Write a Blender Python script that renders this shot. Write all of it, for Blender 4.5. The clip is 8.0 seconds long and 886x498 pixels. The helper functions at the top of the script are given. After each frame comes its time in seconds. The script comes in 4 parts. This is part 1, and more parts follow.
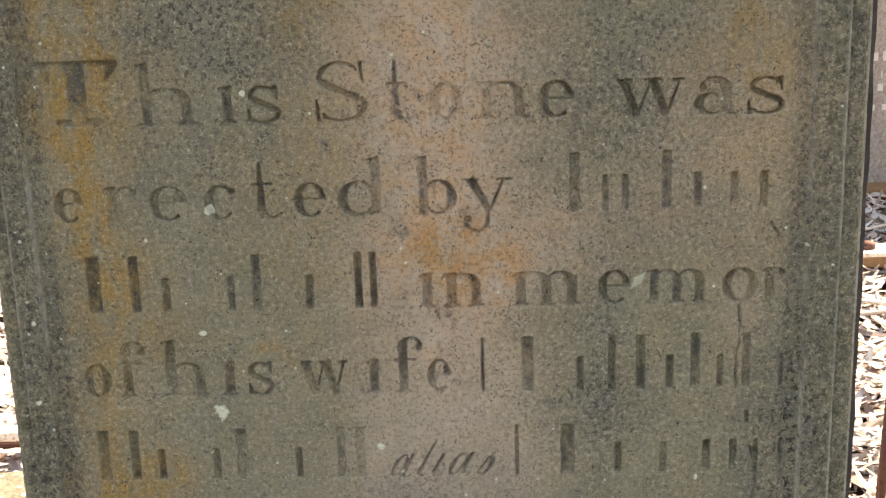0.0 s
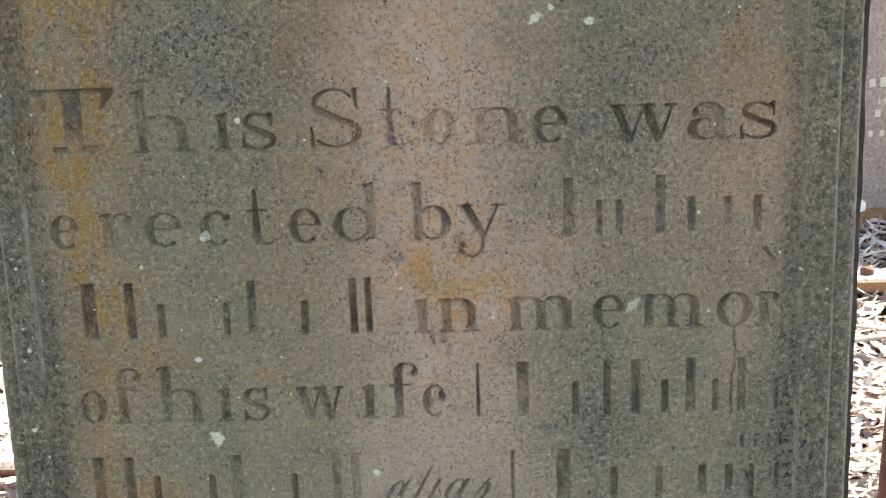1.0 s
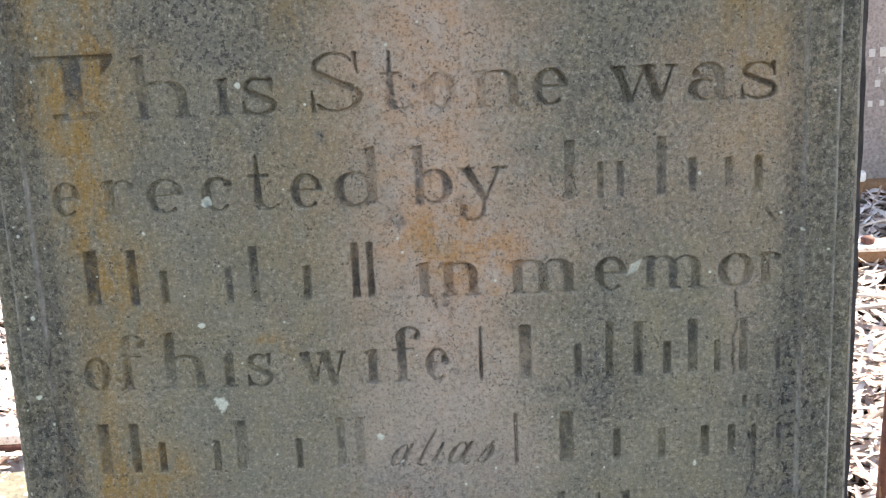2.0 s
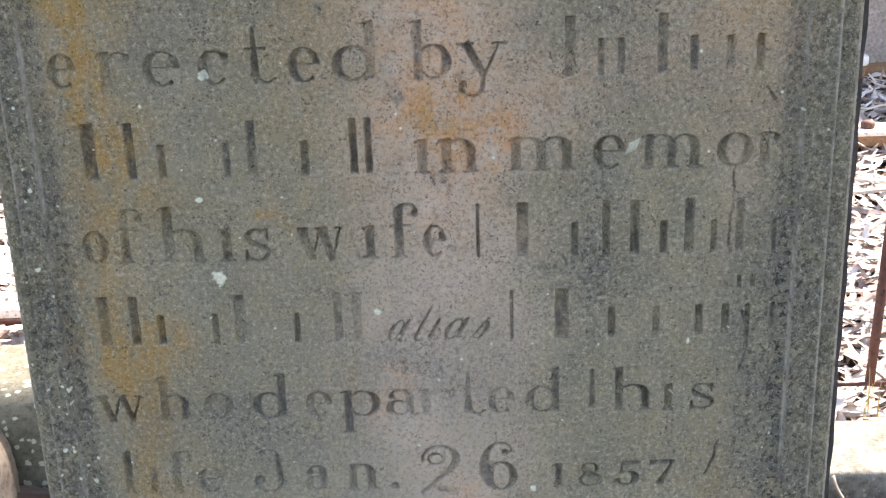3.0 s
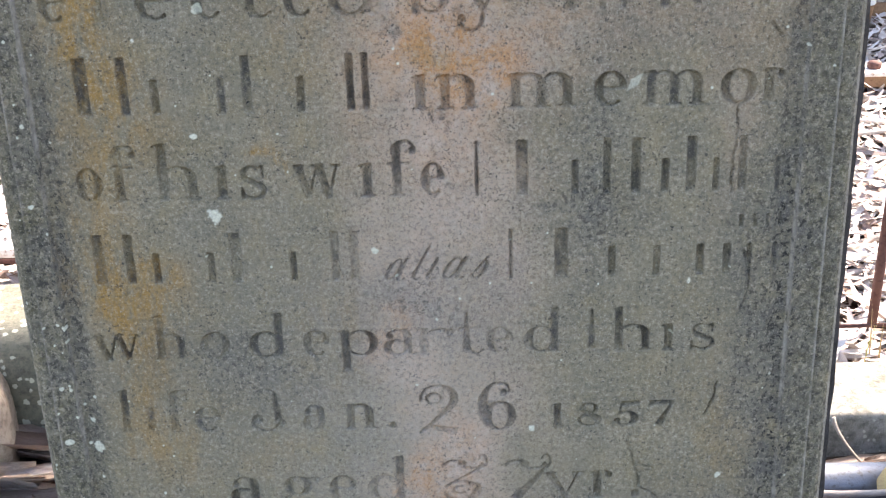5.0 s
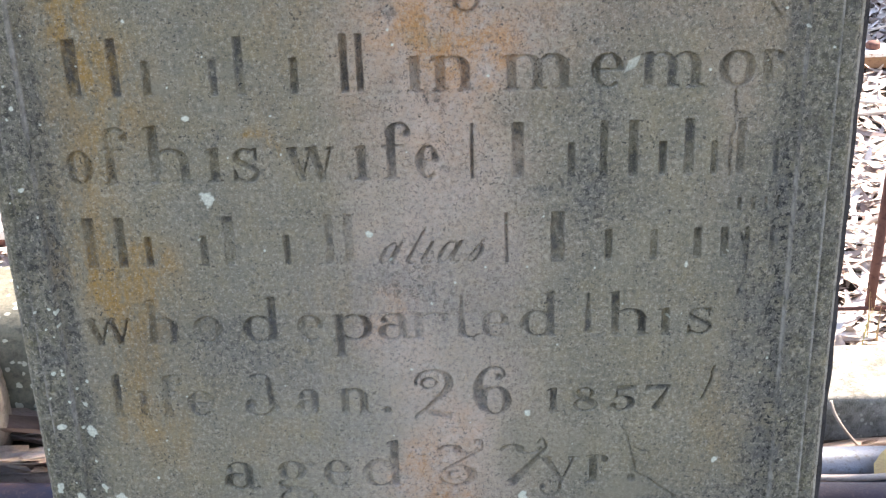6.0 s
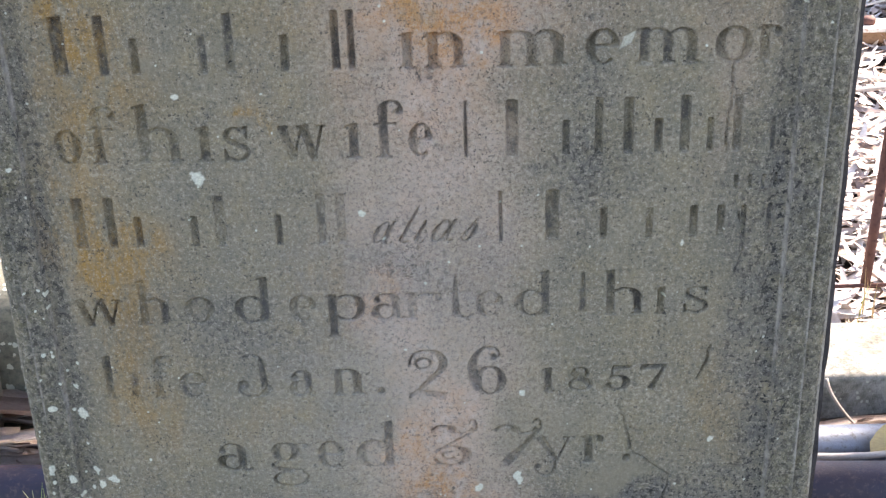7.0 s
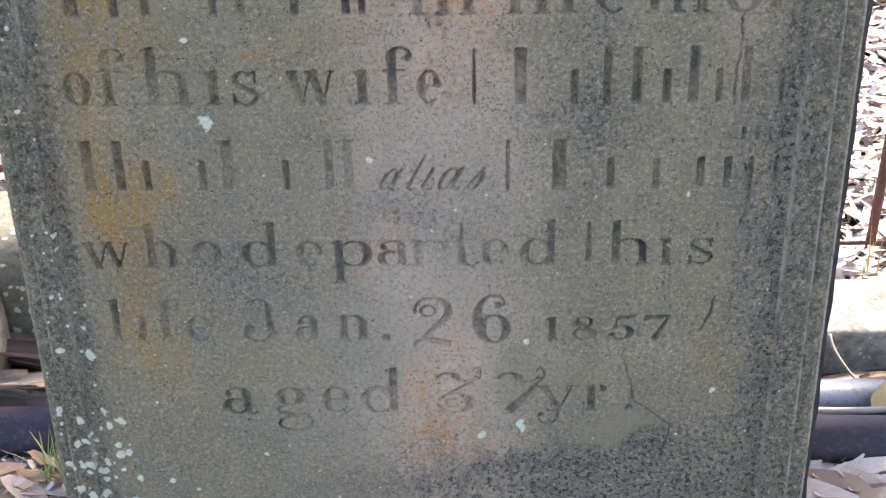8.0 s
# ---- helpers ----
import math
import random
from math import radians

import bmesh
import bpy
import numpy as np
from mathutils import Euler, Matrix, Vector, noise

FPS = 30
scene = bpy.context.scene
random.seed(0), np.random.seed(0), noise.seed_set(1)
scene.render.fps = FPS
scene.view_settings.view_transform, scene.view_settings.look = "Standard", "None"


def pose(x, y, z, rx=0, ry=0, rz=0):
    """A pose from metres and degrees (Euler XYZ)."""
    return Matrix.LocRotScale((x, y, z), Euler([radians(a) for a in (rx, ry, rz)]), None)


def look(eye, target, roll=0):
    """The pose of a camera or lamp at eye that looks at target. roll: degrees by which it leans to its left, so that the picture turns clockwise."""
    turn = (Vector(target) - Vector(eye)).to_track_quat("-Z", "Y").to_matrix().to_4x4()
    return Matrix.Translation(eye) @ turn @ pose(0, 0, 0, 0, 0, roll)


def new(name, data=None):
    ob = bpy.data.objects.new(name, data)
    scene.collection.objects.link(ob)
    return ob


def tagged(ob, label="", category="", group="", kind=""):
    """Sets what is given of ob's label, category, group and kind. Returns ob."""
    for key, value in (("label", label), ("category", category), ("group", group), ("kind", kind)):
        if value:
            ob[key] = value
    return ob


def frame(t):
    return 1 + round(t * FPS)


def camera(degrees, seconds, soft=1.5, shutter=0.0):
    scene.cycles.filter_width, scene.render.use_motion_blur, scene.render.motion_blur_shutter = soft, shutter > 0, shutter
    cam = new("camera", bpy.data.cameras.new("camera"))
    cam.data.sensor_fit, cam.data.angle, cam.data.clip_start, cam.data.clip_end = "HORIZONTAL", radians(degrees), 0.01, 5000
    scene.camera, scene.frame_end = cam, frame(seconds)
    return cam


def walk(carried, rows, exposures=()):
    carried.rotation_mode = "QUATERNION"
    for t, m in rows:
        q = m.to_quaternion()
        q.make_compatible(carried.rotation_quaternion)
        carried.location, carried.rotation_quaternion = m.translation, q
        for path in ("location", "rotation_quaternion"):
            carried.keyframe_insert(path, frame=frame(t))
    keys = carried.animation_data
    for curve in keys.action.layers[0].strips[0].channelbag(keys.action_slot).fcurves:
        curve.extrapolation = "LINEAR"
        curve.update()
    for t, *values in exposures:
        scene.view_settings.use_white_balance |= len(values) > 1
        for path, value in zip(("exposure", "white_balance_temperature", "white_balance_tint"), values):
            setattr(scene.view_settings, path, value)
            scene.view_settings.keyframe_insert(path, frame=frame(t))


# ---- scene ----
cam = camera(39.0, 8.0, soft=1.25)
PATH = [
    (0, (0.015, -0.901, 0.76), (-0.01, 1.03, 0.241), -1.9),
    (0.5, (0.019, -0.901, 0.763), (-0.013, 1.035, 0.263), -2.0),
    (1, (0.02, -0.904, 0.759), (-0.006, 1.038, 0.283), -2.1),
    (1.2, (0.02, -0.905, 0.757), (-0.007, 1.039, 0.285), -2.3),
    (2.3, (0.018, -0.908, 0.747), (-0.01, 1.014, 0.195), -2.7),
    (2.5, (0.018, -0.908, 0.748), (-0.014, 1.002, 0.156), -2.4),
    (3, (0.018, -0.908, 0.744), (-0.012, 0.969, 0.056), -2.1),
    (3.5, (0.019, -0.905, 0.741), (-0.018, 0.964, 0.029), -2.2),
    (4, (0.02, -0.905, 0.74), (-0.015, 0.956, 0.008), -2.2),
    (4.5, (0.021, -0.902, 0.737), (-0.018, 0.95, -0.017), -2.1),
    (6, (0.023, -0.887, 0.735), (-0.011, 0.944, -0.068), -2.0),
    (6.5, (0.024, -0.881, 0.732), (-0.005, 0.944, -0.085), -2.2),
    (7, (0.023, -0.877, 0.732), (-0.002, 0.939, -0.104), -2.1),
    (7.5, (0.022, -0.88, 0.728), (-0.008, 0.926, -0.13), -2.0),
    (8, (0.022, -0.883, 0.727), (-0.013, 0.904, -0.171), -1.4),
]
# stops, white balance: the picture cools as the clip goes on
EXPOSURES = [(0, 2.07, 10900, 18.5), (1.0, 2.09, 9050, 18), (2.5, 2.21, 8150, 18.5), (4.0, 2.33, 7850, 19.5), (6.0, 2.32, 7750, 20.5), (8.0, 2.26, 7700, 21.5)]
walk(cam, [(t, look(eye, target, roll)) for t, eye, target, roll in PATH], EXPOSURES)

# ---- light ----
SUN_EL, SUN_AZ = 46.0, 55.0      # degrees; the sun stands behind the headstone, to the right
world = bpy.data.worlds.new("sky_world")
scene.world = world
world.use_nodes = True
wn = world.node_tree
wn.nodes.clear()
sky = wn.nodes.new("ShaderNodeTexSky")
sky.sky_type = "NISHITA"
sky.sun_disc = False
sky.sun_elevation = radians(SUN_EL)
sky.sun_rotation = radians(SUN_AZ)
bg = wn.nodes.new("ShaderNodeBackground")
bg.inputs["Strength"].default_value = 0.15
wo = wn.nodes.new("ShaderNodeOutputWorld")
wn.links.new(sky.outputs[0], bg.inputs[0])
wn.links.new(bg.outputs[0], wo.inputs[0])

sun = bpy.data.lights.new("sun", "SUN")
sun.energy, sun.angle, sun.color = 5.0, radians(0.6), (1.0, 0.97, 0.93)
new("sun", sun).matrix_world = look((60 * math.sin(radians(SUN_AZ)) * math.cos(radians(SUN_EL)), 60 * math.cos(radians(SUN_AZ)) * math.cos(radians(SUN_EL)), 60 * math.sin(radians(SUN_EL))), (0, 0, 0))


# ---- materials ----
class Nodes:
    """A small builder for node materials."""

    def __init__(self, name, rough=0.85, metal=0.0, spec=0.3):
        self.mat = bpy.data.materials.new(name)
        self.mat.use_nodes = True
        self.t = self.mat.node_tree
        self.t.nodes.clear()
        self.out = self.t.nodes.new("ShaderNodeOutputMaterial")
        self.b = self.t.nodes.new("ShaderNodeBsdfPrincipled")
        self.b.inputs["Roughness"].default_value = rough
        self.b.inputs["Metallic"].default_value = metal
        self.b.inputs["Specular IOR Level"].default_value = spec
        self.t.links.new(self.b.outputs[0], self.out.inputs[0])
        self.co = self.t.nodes.new("ShaderNodeTexCoord").outputs["Object"]

    def link(self, a, b):
        self.t.links.new(a, b)

    def noise(self, scale, detail=4.0, rough=0.6, stretch=None, dist=0.0):
        n = self.t.nodes.new("ShaderNodeTexNoise")
        n.inputs["Scale"].default_value = scale
        n.inputs["Detail"].default_value = detail
        n.inputs["Roughness"].default_value = rough
        n.inputs["Distortion"].default_value = dist
        src = self.co
        if stretch:
            m = self.t.nodes.new("ShaderNodeMapping")
            m.inputs["Scale"].default_value = stretch
            self.link(self.co, m.inputs[0])
            src = m.outputs[0]
        self.link(src, n.inputs["Vector"])
        return n.outputs[0]

    def cells(self, scale, feature="F1"):
        n = self.t.nodes.new("ShaderNodeTexVoronoi")
        n.feature = feature
        n.inputs["Scale"].default_value = scale
        self.link(self.co, n.inputs["Vector"])
        return n.outputs[0]

    def ramp(self, src, lo, hi, a=0.0, b=1.0):
        n = self.t.nodes.new("ShaderNodeMapRange")
        for k, v in (("From Min", lo), ("From Max", hi), ("To Min", a), ("To Max", b)):
            n.inputs[k].default_value = v
        self.link(src, n.inputs["Value"])
        return n.outputs[0]

    def calc(self, op, a, b):
        n = self.t.nodes.new("ShaderNodeMath")
        n.operation = op
        n.use_clamp = op != "ADD"
        for i, v in enumerate((a, b)):
            if isinstance(v, (int, float)):
                n.inputs[i].default_value = v
            else:
                self.link(v, n.inputs[i])
        return n.outputs[0]

    def mix(self, fac, a, b, blend="MIX"):
        n = self.t.nodes.new("ShaderNodeMix")
        n.data_type, n.blend_type = "RGBA", blend
        for i, v in ((0, fac), (6, a), (7, b)):
            if isinstance(v, (int, float)):
                n.inputs[i].default_value = v
            elif isinstance(v, tuple):
                n.inputs[i].default_value = (*v, 1.0)
            else:
                self.link(v, n.inputs[i])
        return n.outputs[2]

    def attr(self, name):
        n = self.t.nodes.new("ShaderNodeAttribute")
        n.attribute_name = name
        s = self.t.nodes.new("ShaderNodeSeparateColor")
        self.link(n.outputs["Color"], s.inputs[0])
        return s.outputs[0], s.outputs[1], s.outputs[2]

    def each(self):
        return self.t.nodes.new("ShaderNodeObjectInfo").outputs["Random"]

    def island(self):
        return self.t.nodes.new("ShaderNodeNewGeometry").outputs["Random Per Island"]

    def bump(self, src, strength, distance):
        n = self.t.nodes.new("ShaderNodeBump")
        n.inputs["Strength"].default_value = strength
        n.inputs["Distance"].default_value = distance
        self.link(src, n.inputs["Height"])
        self.link(n.outputs[0], self.b.inputs["Normal"])

    def done(self, colour, rough=None):
        self.link(colour, self.b.inputs["Base Color"]) if not isinstance(colour, tuple) else None
        if isinstance(colour, tuple):
            self.b.inputs["Base Color"].default_value = (*colour, 1.0)
        if rough is not None:
            self.link(rough, self.b.inputs["Roughness"])
        return self.mat


def make_headstone_stone():
    n = Nodes("weathered_sandstone", 0.88, 0.0, 0.25)
    rust, ochre, dark = n.attr("stain_and_shade")
    lichen, moss, cut_grime_shade = n.attr("growth_and_cut_shade")
    plain, arris, fill = n.attr("wear")
    grain, mottle, cloud, big = n.noise(850, 2, 0.6), n.noise(280, 5, 0.7), n.noise(75, 7, 0.75), n.noise(15, 6, 0.62)
    col = n.mix(n.ramp(big, 0.34, 0.64), (0.185, 0.173, 0.127), (0.278, 0.250, 0.180))
    col = n.mix(n.ramp(n.noise(34, 6, 0.75), 0.46, 0.60, 0.0, 0.50), col, (0.255, 0.212, 0.120))
    col = n.mix(n.ramp(n.noise(22, 7, 0.72), 0.50, 0.64, 0.0, 0.42), col, (0.166, 0.170, 0.146))
    col = n.mix(n.ramp(cloud, 0.42, 0.62, 0.0, 0.5), col, (0.150, 0.142, 0.110))
    col = n.mix(n.calc("MULTIPLY", rust, 0.86), col, n.mix(n.ramp(cloud, 0.35, 0.65), (0.540, 0.415, 0.335), (0.385, 0.315, 0.260)))
    warm = n.ramp(n.noise(42, 7, 0.78), 0.40, 0.58)
    col = n.mix(n.calc("MULTIPLY", n.calc("MULTIPLY", rust, warm), fill), col, (0.460, 0.225, 0.085))
    col = n.mix(n.calc("MULTIPLY", ochre, n.ramp(n.noise(52, 7, 0.78, (1, 1, 0.4)), 0.42, 0.57, 0.10, 1.0)), col, (0.300, 0.180, 0.055))
    col = n.mix(n.calc("MULTIPLY", moss, n.ramp(n.noise(180, 5, 0.75), 0.44, 0.58)), col, (0.124, 0.116, 0.067))
    # dark: stains, plus shade painted along the border coves
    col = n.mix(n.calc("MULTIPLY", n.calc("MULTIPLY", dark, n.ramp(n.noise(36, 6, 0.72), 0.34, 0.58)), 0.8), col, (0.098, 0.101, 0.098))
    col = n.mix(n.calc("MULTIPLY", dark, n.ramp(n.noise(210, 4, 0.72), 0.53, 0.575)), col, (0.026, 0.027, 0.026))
    col = n.mix(n.ramp(mottle, 0.53, 0.60, 0.0, 0.48), col, (0.085, 0.080, 0.064))
    col = n.mix(n.ramp(mottle, 0.46, 0.37, 0.0, 0.46), col, (0.430, 0.392, 0.305))
    # grime and shade put into the colour of the letter cuts
    col = n.mix(n.calc("MULTIPLY", cut_grime_shade, n.ramp(n.noise(110, 5, 0.75), 0.36, 0.56, 0.2, 1.0)), col, (0.050, 0.053, 0.056))
    crowd = n.ramp(n.noise(20, 5, 0.7), 0.40, 0.60, 0.25, 1.0)
    col = n.mix(n.calc("MULTIPLY", crowd, n.ramp(n.noise(230, 3, 0.6), 0.64, 0.68)), col, (0.040, 0.040, 0.036))
    col = n.mix(n.ramp(n.noise(120, 3, 0.6), 0.69, 0.72, 0.0, 0.8), col, (0.052, 0.052, 0.048))
    col = n.mix(n.ramp(grain, 0.61, 0.71, 0.0, 0.40), col, (0.50, 0.47, 0.40))
    col = n.mix(n.ramp(grain, 0.39, 0.29, 0.0, 0.40), col, (0.070, 0.066, 0.054))
    nests = n.ramp(n.noise(46, 6, 0.72), 0.47, 0.60)
    col = n.mix(n.calc("MULTIPLY", nests, n.ramp(n.noise(430, 2, 0.5), 0.57, 0.63, 0.0, 0.75)), col, (0.045, 0.044, 0.038))
    col = n.mix(n.ramp(n.noise(390, 2, 0.5, None, 0.4), 0.68, 0.72, 0.0, 0.4), col, (0.46, 0.43, 0.36))
    col = n.mix(n.calc("MULTIPLY", plain, n.ramp(cloud, 0.35, 0.65, 0.92, 0.65)), col, n.mix(n.ramp(mottle, 0.3, 0.7), (0.250, 0.228, 0.165), (0.185, 0.168, 0.122)))
    # arris: rubbed edges together with highlights painted as pale colour
    col = n.mix(n.calc("MULTIPLY", arris, n.ramp(cloud, 0.36, 0.62, 0.15, 0.85)), col, (0.40, 0.375, 0.330))
    col = n.mix(lichen, col, n.mix(n.ramp(n.noise(600, 3, 0.6), 0.35, 0.65), (0.63, 0.65, 0.54), (0.44, 0.46, 0.38)))
    n.bump(n.calc("ADD", n.calc("MULTIPLY", grain, 0.3), n.calc("MULTIPLY", mottle, 0.7)), 0.9, 0.0030)
    return n.done(col)


def make_kerb_stone(name, a, b, spots, spot_scale, size=0.20):
    n = Nodes(name, 0.9, 0.0, 0.2)
    big, mid = n.noise(18, 6, 0.65), n.noise(140, 5, 0.7)
    col = n.mix(n.ramp(big, 0.35, 0.65), a, b)
    col = n.mix(n.ramp(mid, 0.45, 0.68, 0, 0.7), col, (a[0] * 0.45, a[1] * 0.45, a[2] * 0.45))
    d = n.calc("ADD", n.cells(spot_scale), n.ramp(n.noise(70, 5), 0, 1, -0.45, 0.45))
    col = n.mix(n.ramp(d, size, size + 0.05, spots, 0.0), col, (0.56, 0.57, 0.46))
    n.bump(n.calc("ADD", n.calc("MULTIPLY", big, 0.4), n.calc("MULTIPLY", mid, 0.6)), 0.9, 0.004)
    return n.done(col)


def make_soil():
    n = Nodes("leafy_soil", 0.95, 0.0, 0.15)
    col = n.mix(n.ramp(n.noise(9, 6, 0.7), 0.3, 0.7), (0.085, 0.064, 0.048), (0.17, 0.140, 0.112))
    col = n.mix(n.ramp(n.noise(120, 5, 0.75), 0.35, 0.65), col, (0.075, 0.055, 0.042))
    n.bump(n.noise(60, 6, 0.75), 1.0, 0.02)
    return n.done(col)


def make_litter(name, a, b, c, by_object, rough=0.6):
    n = Nodes(name, rough, 0.0, 0.35)
    r = n.each() if by_object else n.island()
    col = n.mix(n.ramp(r, 0.0, 0.55), a, b)
    col = n.mix(n.ramp(r, 0.62, 0.92), col, c)
    col = n.mix(n.ramp(n.noise(160, 5, 0.7, (1, 6, 1)), 0.45, 0.75, 0, 0.45), col, (0.16, 0.10, 0.07))
    n.bump(n.noise(300, 4, 0.6, (1, 5, 1)), 0.4, 0.001)
    return n.done(col)


def make_metal(name, a, b, c, rough, metal, spec=0.5):
    n = Nodes(name, rough, metal, spec)
    col = n.mix(n.ramp(n.noise(22, 6, 0.7, (0.4, 1, 1)), 0.35, 0.65), a, b)
    spots = n.ramp(n.noise(170, 5, 0.7), 0.52, 0.68)
    col = n.mix(spots, col, c)
    n.bump(n.noise(260, 4, 0.7), 0.35, 0.0012)
    return n.done(col, n.ramp(spots, 0, 1, rough, min(1.0, rough + 0.3)))


STONE = make_headstone_stone()
KERB = make_kerb_stone("concrete_kerb", (0.165, 0.160, 0.132), (0.33, 0.32, 0.29), 0.4, 110, 0.12)
BLOCK = make_kerb_stone("lichened_block", (0.135, 0.140, 0.110), (0.205, 0.190, 0.140), 0.8, 78, 0.25)
DARK_SIDE = make_kerb_stone("near_black_stone", (0.020, 0.020, 0.022), (0.040, 0.039, 0.040), 0.0, 40)
SANDY = make_kerb_stone("pink_sandstone", (0.36, 0.29, 0.23), (0.47, 0.40, 0.33), 0.0, 40)
FAR_STONE = make_kerb_stone("grey_headstone", (0.25, 0.22, 0.21), (0.33, 0.29, 0.28), 0.15, 25)
SOIL = make_soil()
LEAVES = make_litter("dry_leaves", (0.70, 0.66, 0.62), (0.58, 0.52, 0.48), (0.30, 0.215, 0.18), False)
LEAF = make_litter("dry_leaf", (0.66, 0.56, 0.48), (0.54, 0.43, 0.35), (0.36, 0.23, 0.15), True)
BARK = make_litter("shed_bark", (0.66, 0.58, 0.51), (0.52, 0.42, 0.35), (0.30, 0.22, 0.18), True, 0.8)
STICK = make_litter("dry_stick", (0.50, 0.43, 0.36), (0.58, 0.52, 0.46), (0.40, 0.33, 0.27), True, 0.8)
DARK_PIPE = make_metal("dark_painted_pipe", (0.011, 0.018, 0.042), (0.034, 0.026, 0.034), (0.085, 0.060, 0.062), 0.5, 0.0, 0.25)
GALV = make_metal("galvanised_pipe", (0.125, 0.150, 0.185), (0.18, 0.205, 0.24), (0.12, 0.115, 0.11), 0.42, 0.35)
YELLOW_LEAF = make_litter("yellow_leaf", (0.46, 0.34, 0.15), (0.50, 0.38, 0.20), (0.40, 0.28, 0.13), True)
RUST = make_metal("rusty_iron", (0.090, 0.036, 0.030), (0.125, 0.052, 0.040), (0.055, 0.026, 0.022), 0.75, 0.1)
# pale colour that stands for sun on the rail tops
SUNLIT_TOP_IRON = make_metal("sunlit_top_iron", (0.62, 0.58, 0.52), (0.70, 0.67, 0.62), (0.34, 0.20, 0.13), 0.6, 0.0)
OCHRE_IRON = make_metal("ochre_rusted_iron", (0.22, 0.115, 0.055), (0.28, 0.155, 0.08), (0.12, 0.065, 0.04), 0.75, 0.0)
WHITE = make_metal("white_glazed", (0.74, 0.73, 0.70), (0.80, 0.79, 0.76), (0.62, 0.60, 0.56), 0.35, 0.0)
INLAY = make_metal("white_letter_paint", (0.46, 0.45, 0.44), (0.52, 0.51, 0.50), (0.34, 0.32, 0.31), 0.7, 0.0)
GRASS = make_litter("grass_blade", (0.20, 0.27, 0.07), (0.26, 0.30, 0.10), (0.42, 0.40, 0.20), False)
YELLOW = make_litter("dry_yellow_grass", (0.55, 0.50, 0.16), (0.50, 0.43, 0.20), (0.45, 0.33, 0.18), False)


# ---- building helpers ----
def mesh_of(name, bm, material, smooth=True):
    me = bpy.data.meshes.new(name)
    bm.to_mesh(me)
    bm.free()
    me.materials.append(material)
    if smooth:
        me.polygons.foreach_set("use_smooth", [True] * len(me.polygons))
    return me


def part(name, bm, material, parent, label="", smooth=True):
    ob = new(name, mesh_of(name, bm, material, smooth))
    ob.parent = parent
    return tagged(ob, label) if label else ob


def soft_box(sx, sy, sz, bevel, cuts=6, rough=0.0, seed=0.0):
    """A box of that size, its base at z = 0, with rounded edges and an uneven surface."""
    bm = bmesh.new()
    bmesh.ops.create_cube(bm, size=1.0, matrix=Matrix.Diagonal((sx, sy, sz, 1)))
    bmesh.ops.bevel(bm, geom=bm.edges[:], offset=bevel, segments=3, profile=0.5, affect="EDGES")
    if cuts:
        longest = [e for e in bm.edges if e.calc_length() > max(sx, sy, sz) / cuts]
        bmesh.ops.subdivide_edges(bm, edges=longest, cuts=cuts, use_grid_fill=True)
    bm.normal_update()
    for v in bm.verts:
        p = v.co * 14 + Vector((seed, seed * 2, 0))
        v.co += v.normal * rough * (noise.noise(p) + 0.5 * noise.noise(p * 3.1))
        v.co.z += sz / 2
    return bm


def tube(points, radii, sides=10):
    """A round bar along points, closed at both ends."""
    bm = bmesh.new()
    rings = []
    for i, p in enumerate(points):
        p = Vector(p)
        d = (Vector(points[min(i + 1, len(points) - 1)]) - Vector(points[max(i - 1, 0)])).normalized()
        side = d.cross(Vector((0, 0, 1)) if abs(d.z) < 0.9 else Vector((1, 0, 0))).normalized()
        up = side.cross(d)
        rings.append([bm.verts.new(p + radii[i] * (math.cos(a) * side + math.sin(a) * up)) for a in (2 * math.pi * k / sides for k in range(sides))])
    for a, b in zip(rings, rings[1:]):
        for k in range(sides):
            bm.faces.new((a[k], a[(k + 1) % sides], b[(k + 1) % sides], b[k]))
    bm.faces.new(rings[0][::-1])
    bm.faces.new(rings[-1])
    bmesh.ops.recalc_face_normals(bm, faces=bm.faces[:])
    return bm


def turned(profile, sides=20):
    """A turned body from (radius, height) pairs."""
    bm = bmesh.new()
    rings = [[bm.verts.new((r * math.cos(2 * math.pi * k / sides), r * math.sin(2 * math.pi * k / sides), z)) for k in range(sides)] for r, z in profile]
    for a, b in zip(rings, rings[1:]):
        for k in range(sides):
            bm.faces.new((a[k], a[(k + 1) % sides], b[(k + 1) % sides], b[k]))
    bm.faces.new(rings[0][::-1])
    bm.faces.new(rings[-1])
    return bm


# ---- ground ----
def ground_height(x, y):
    return 0.012 * noise.noise(Vector((x * 4, y * 4, 0.3))) + 0.006 * noise.noise(Vector((x * 15, y * 15, 1.7))) - 0.004


def make_ground():
    steps = [-600, -60, -12, -5] + [-3 + 0.06 * i for i in range(101)] + [5, 12, 60, 600]
    bm = bmesh.new()
    grid = [[bm.verts.new((x, y, ground_height(x, y) if abs(x) < 6 and abs(y) < 6 else -0.004)) for x in steps] for y in steps]
    for j in range(len(steps) - 1):
        for i in range(len(steps) - 1):
            bm.faces.new((grid[j][i], grid[j][i + 1], grid[j + 1][i + 1], grid[j + 1][i]))
    return tagged(new("ground", mesh_of("ground", bm, SOIL)), "brown soil of a graveyard under dry leaves", "ground", kind="structure")


make_ground()


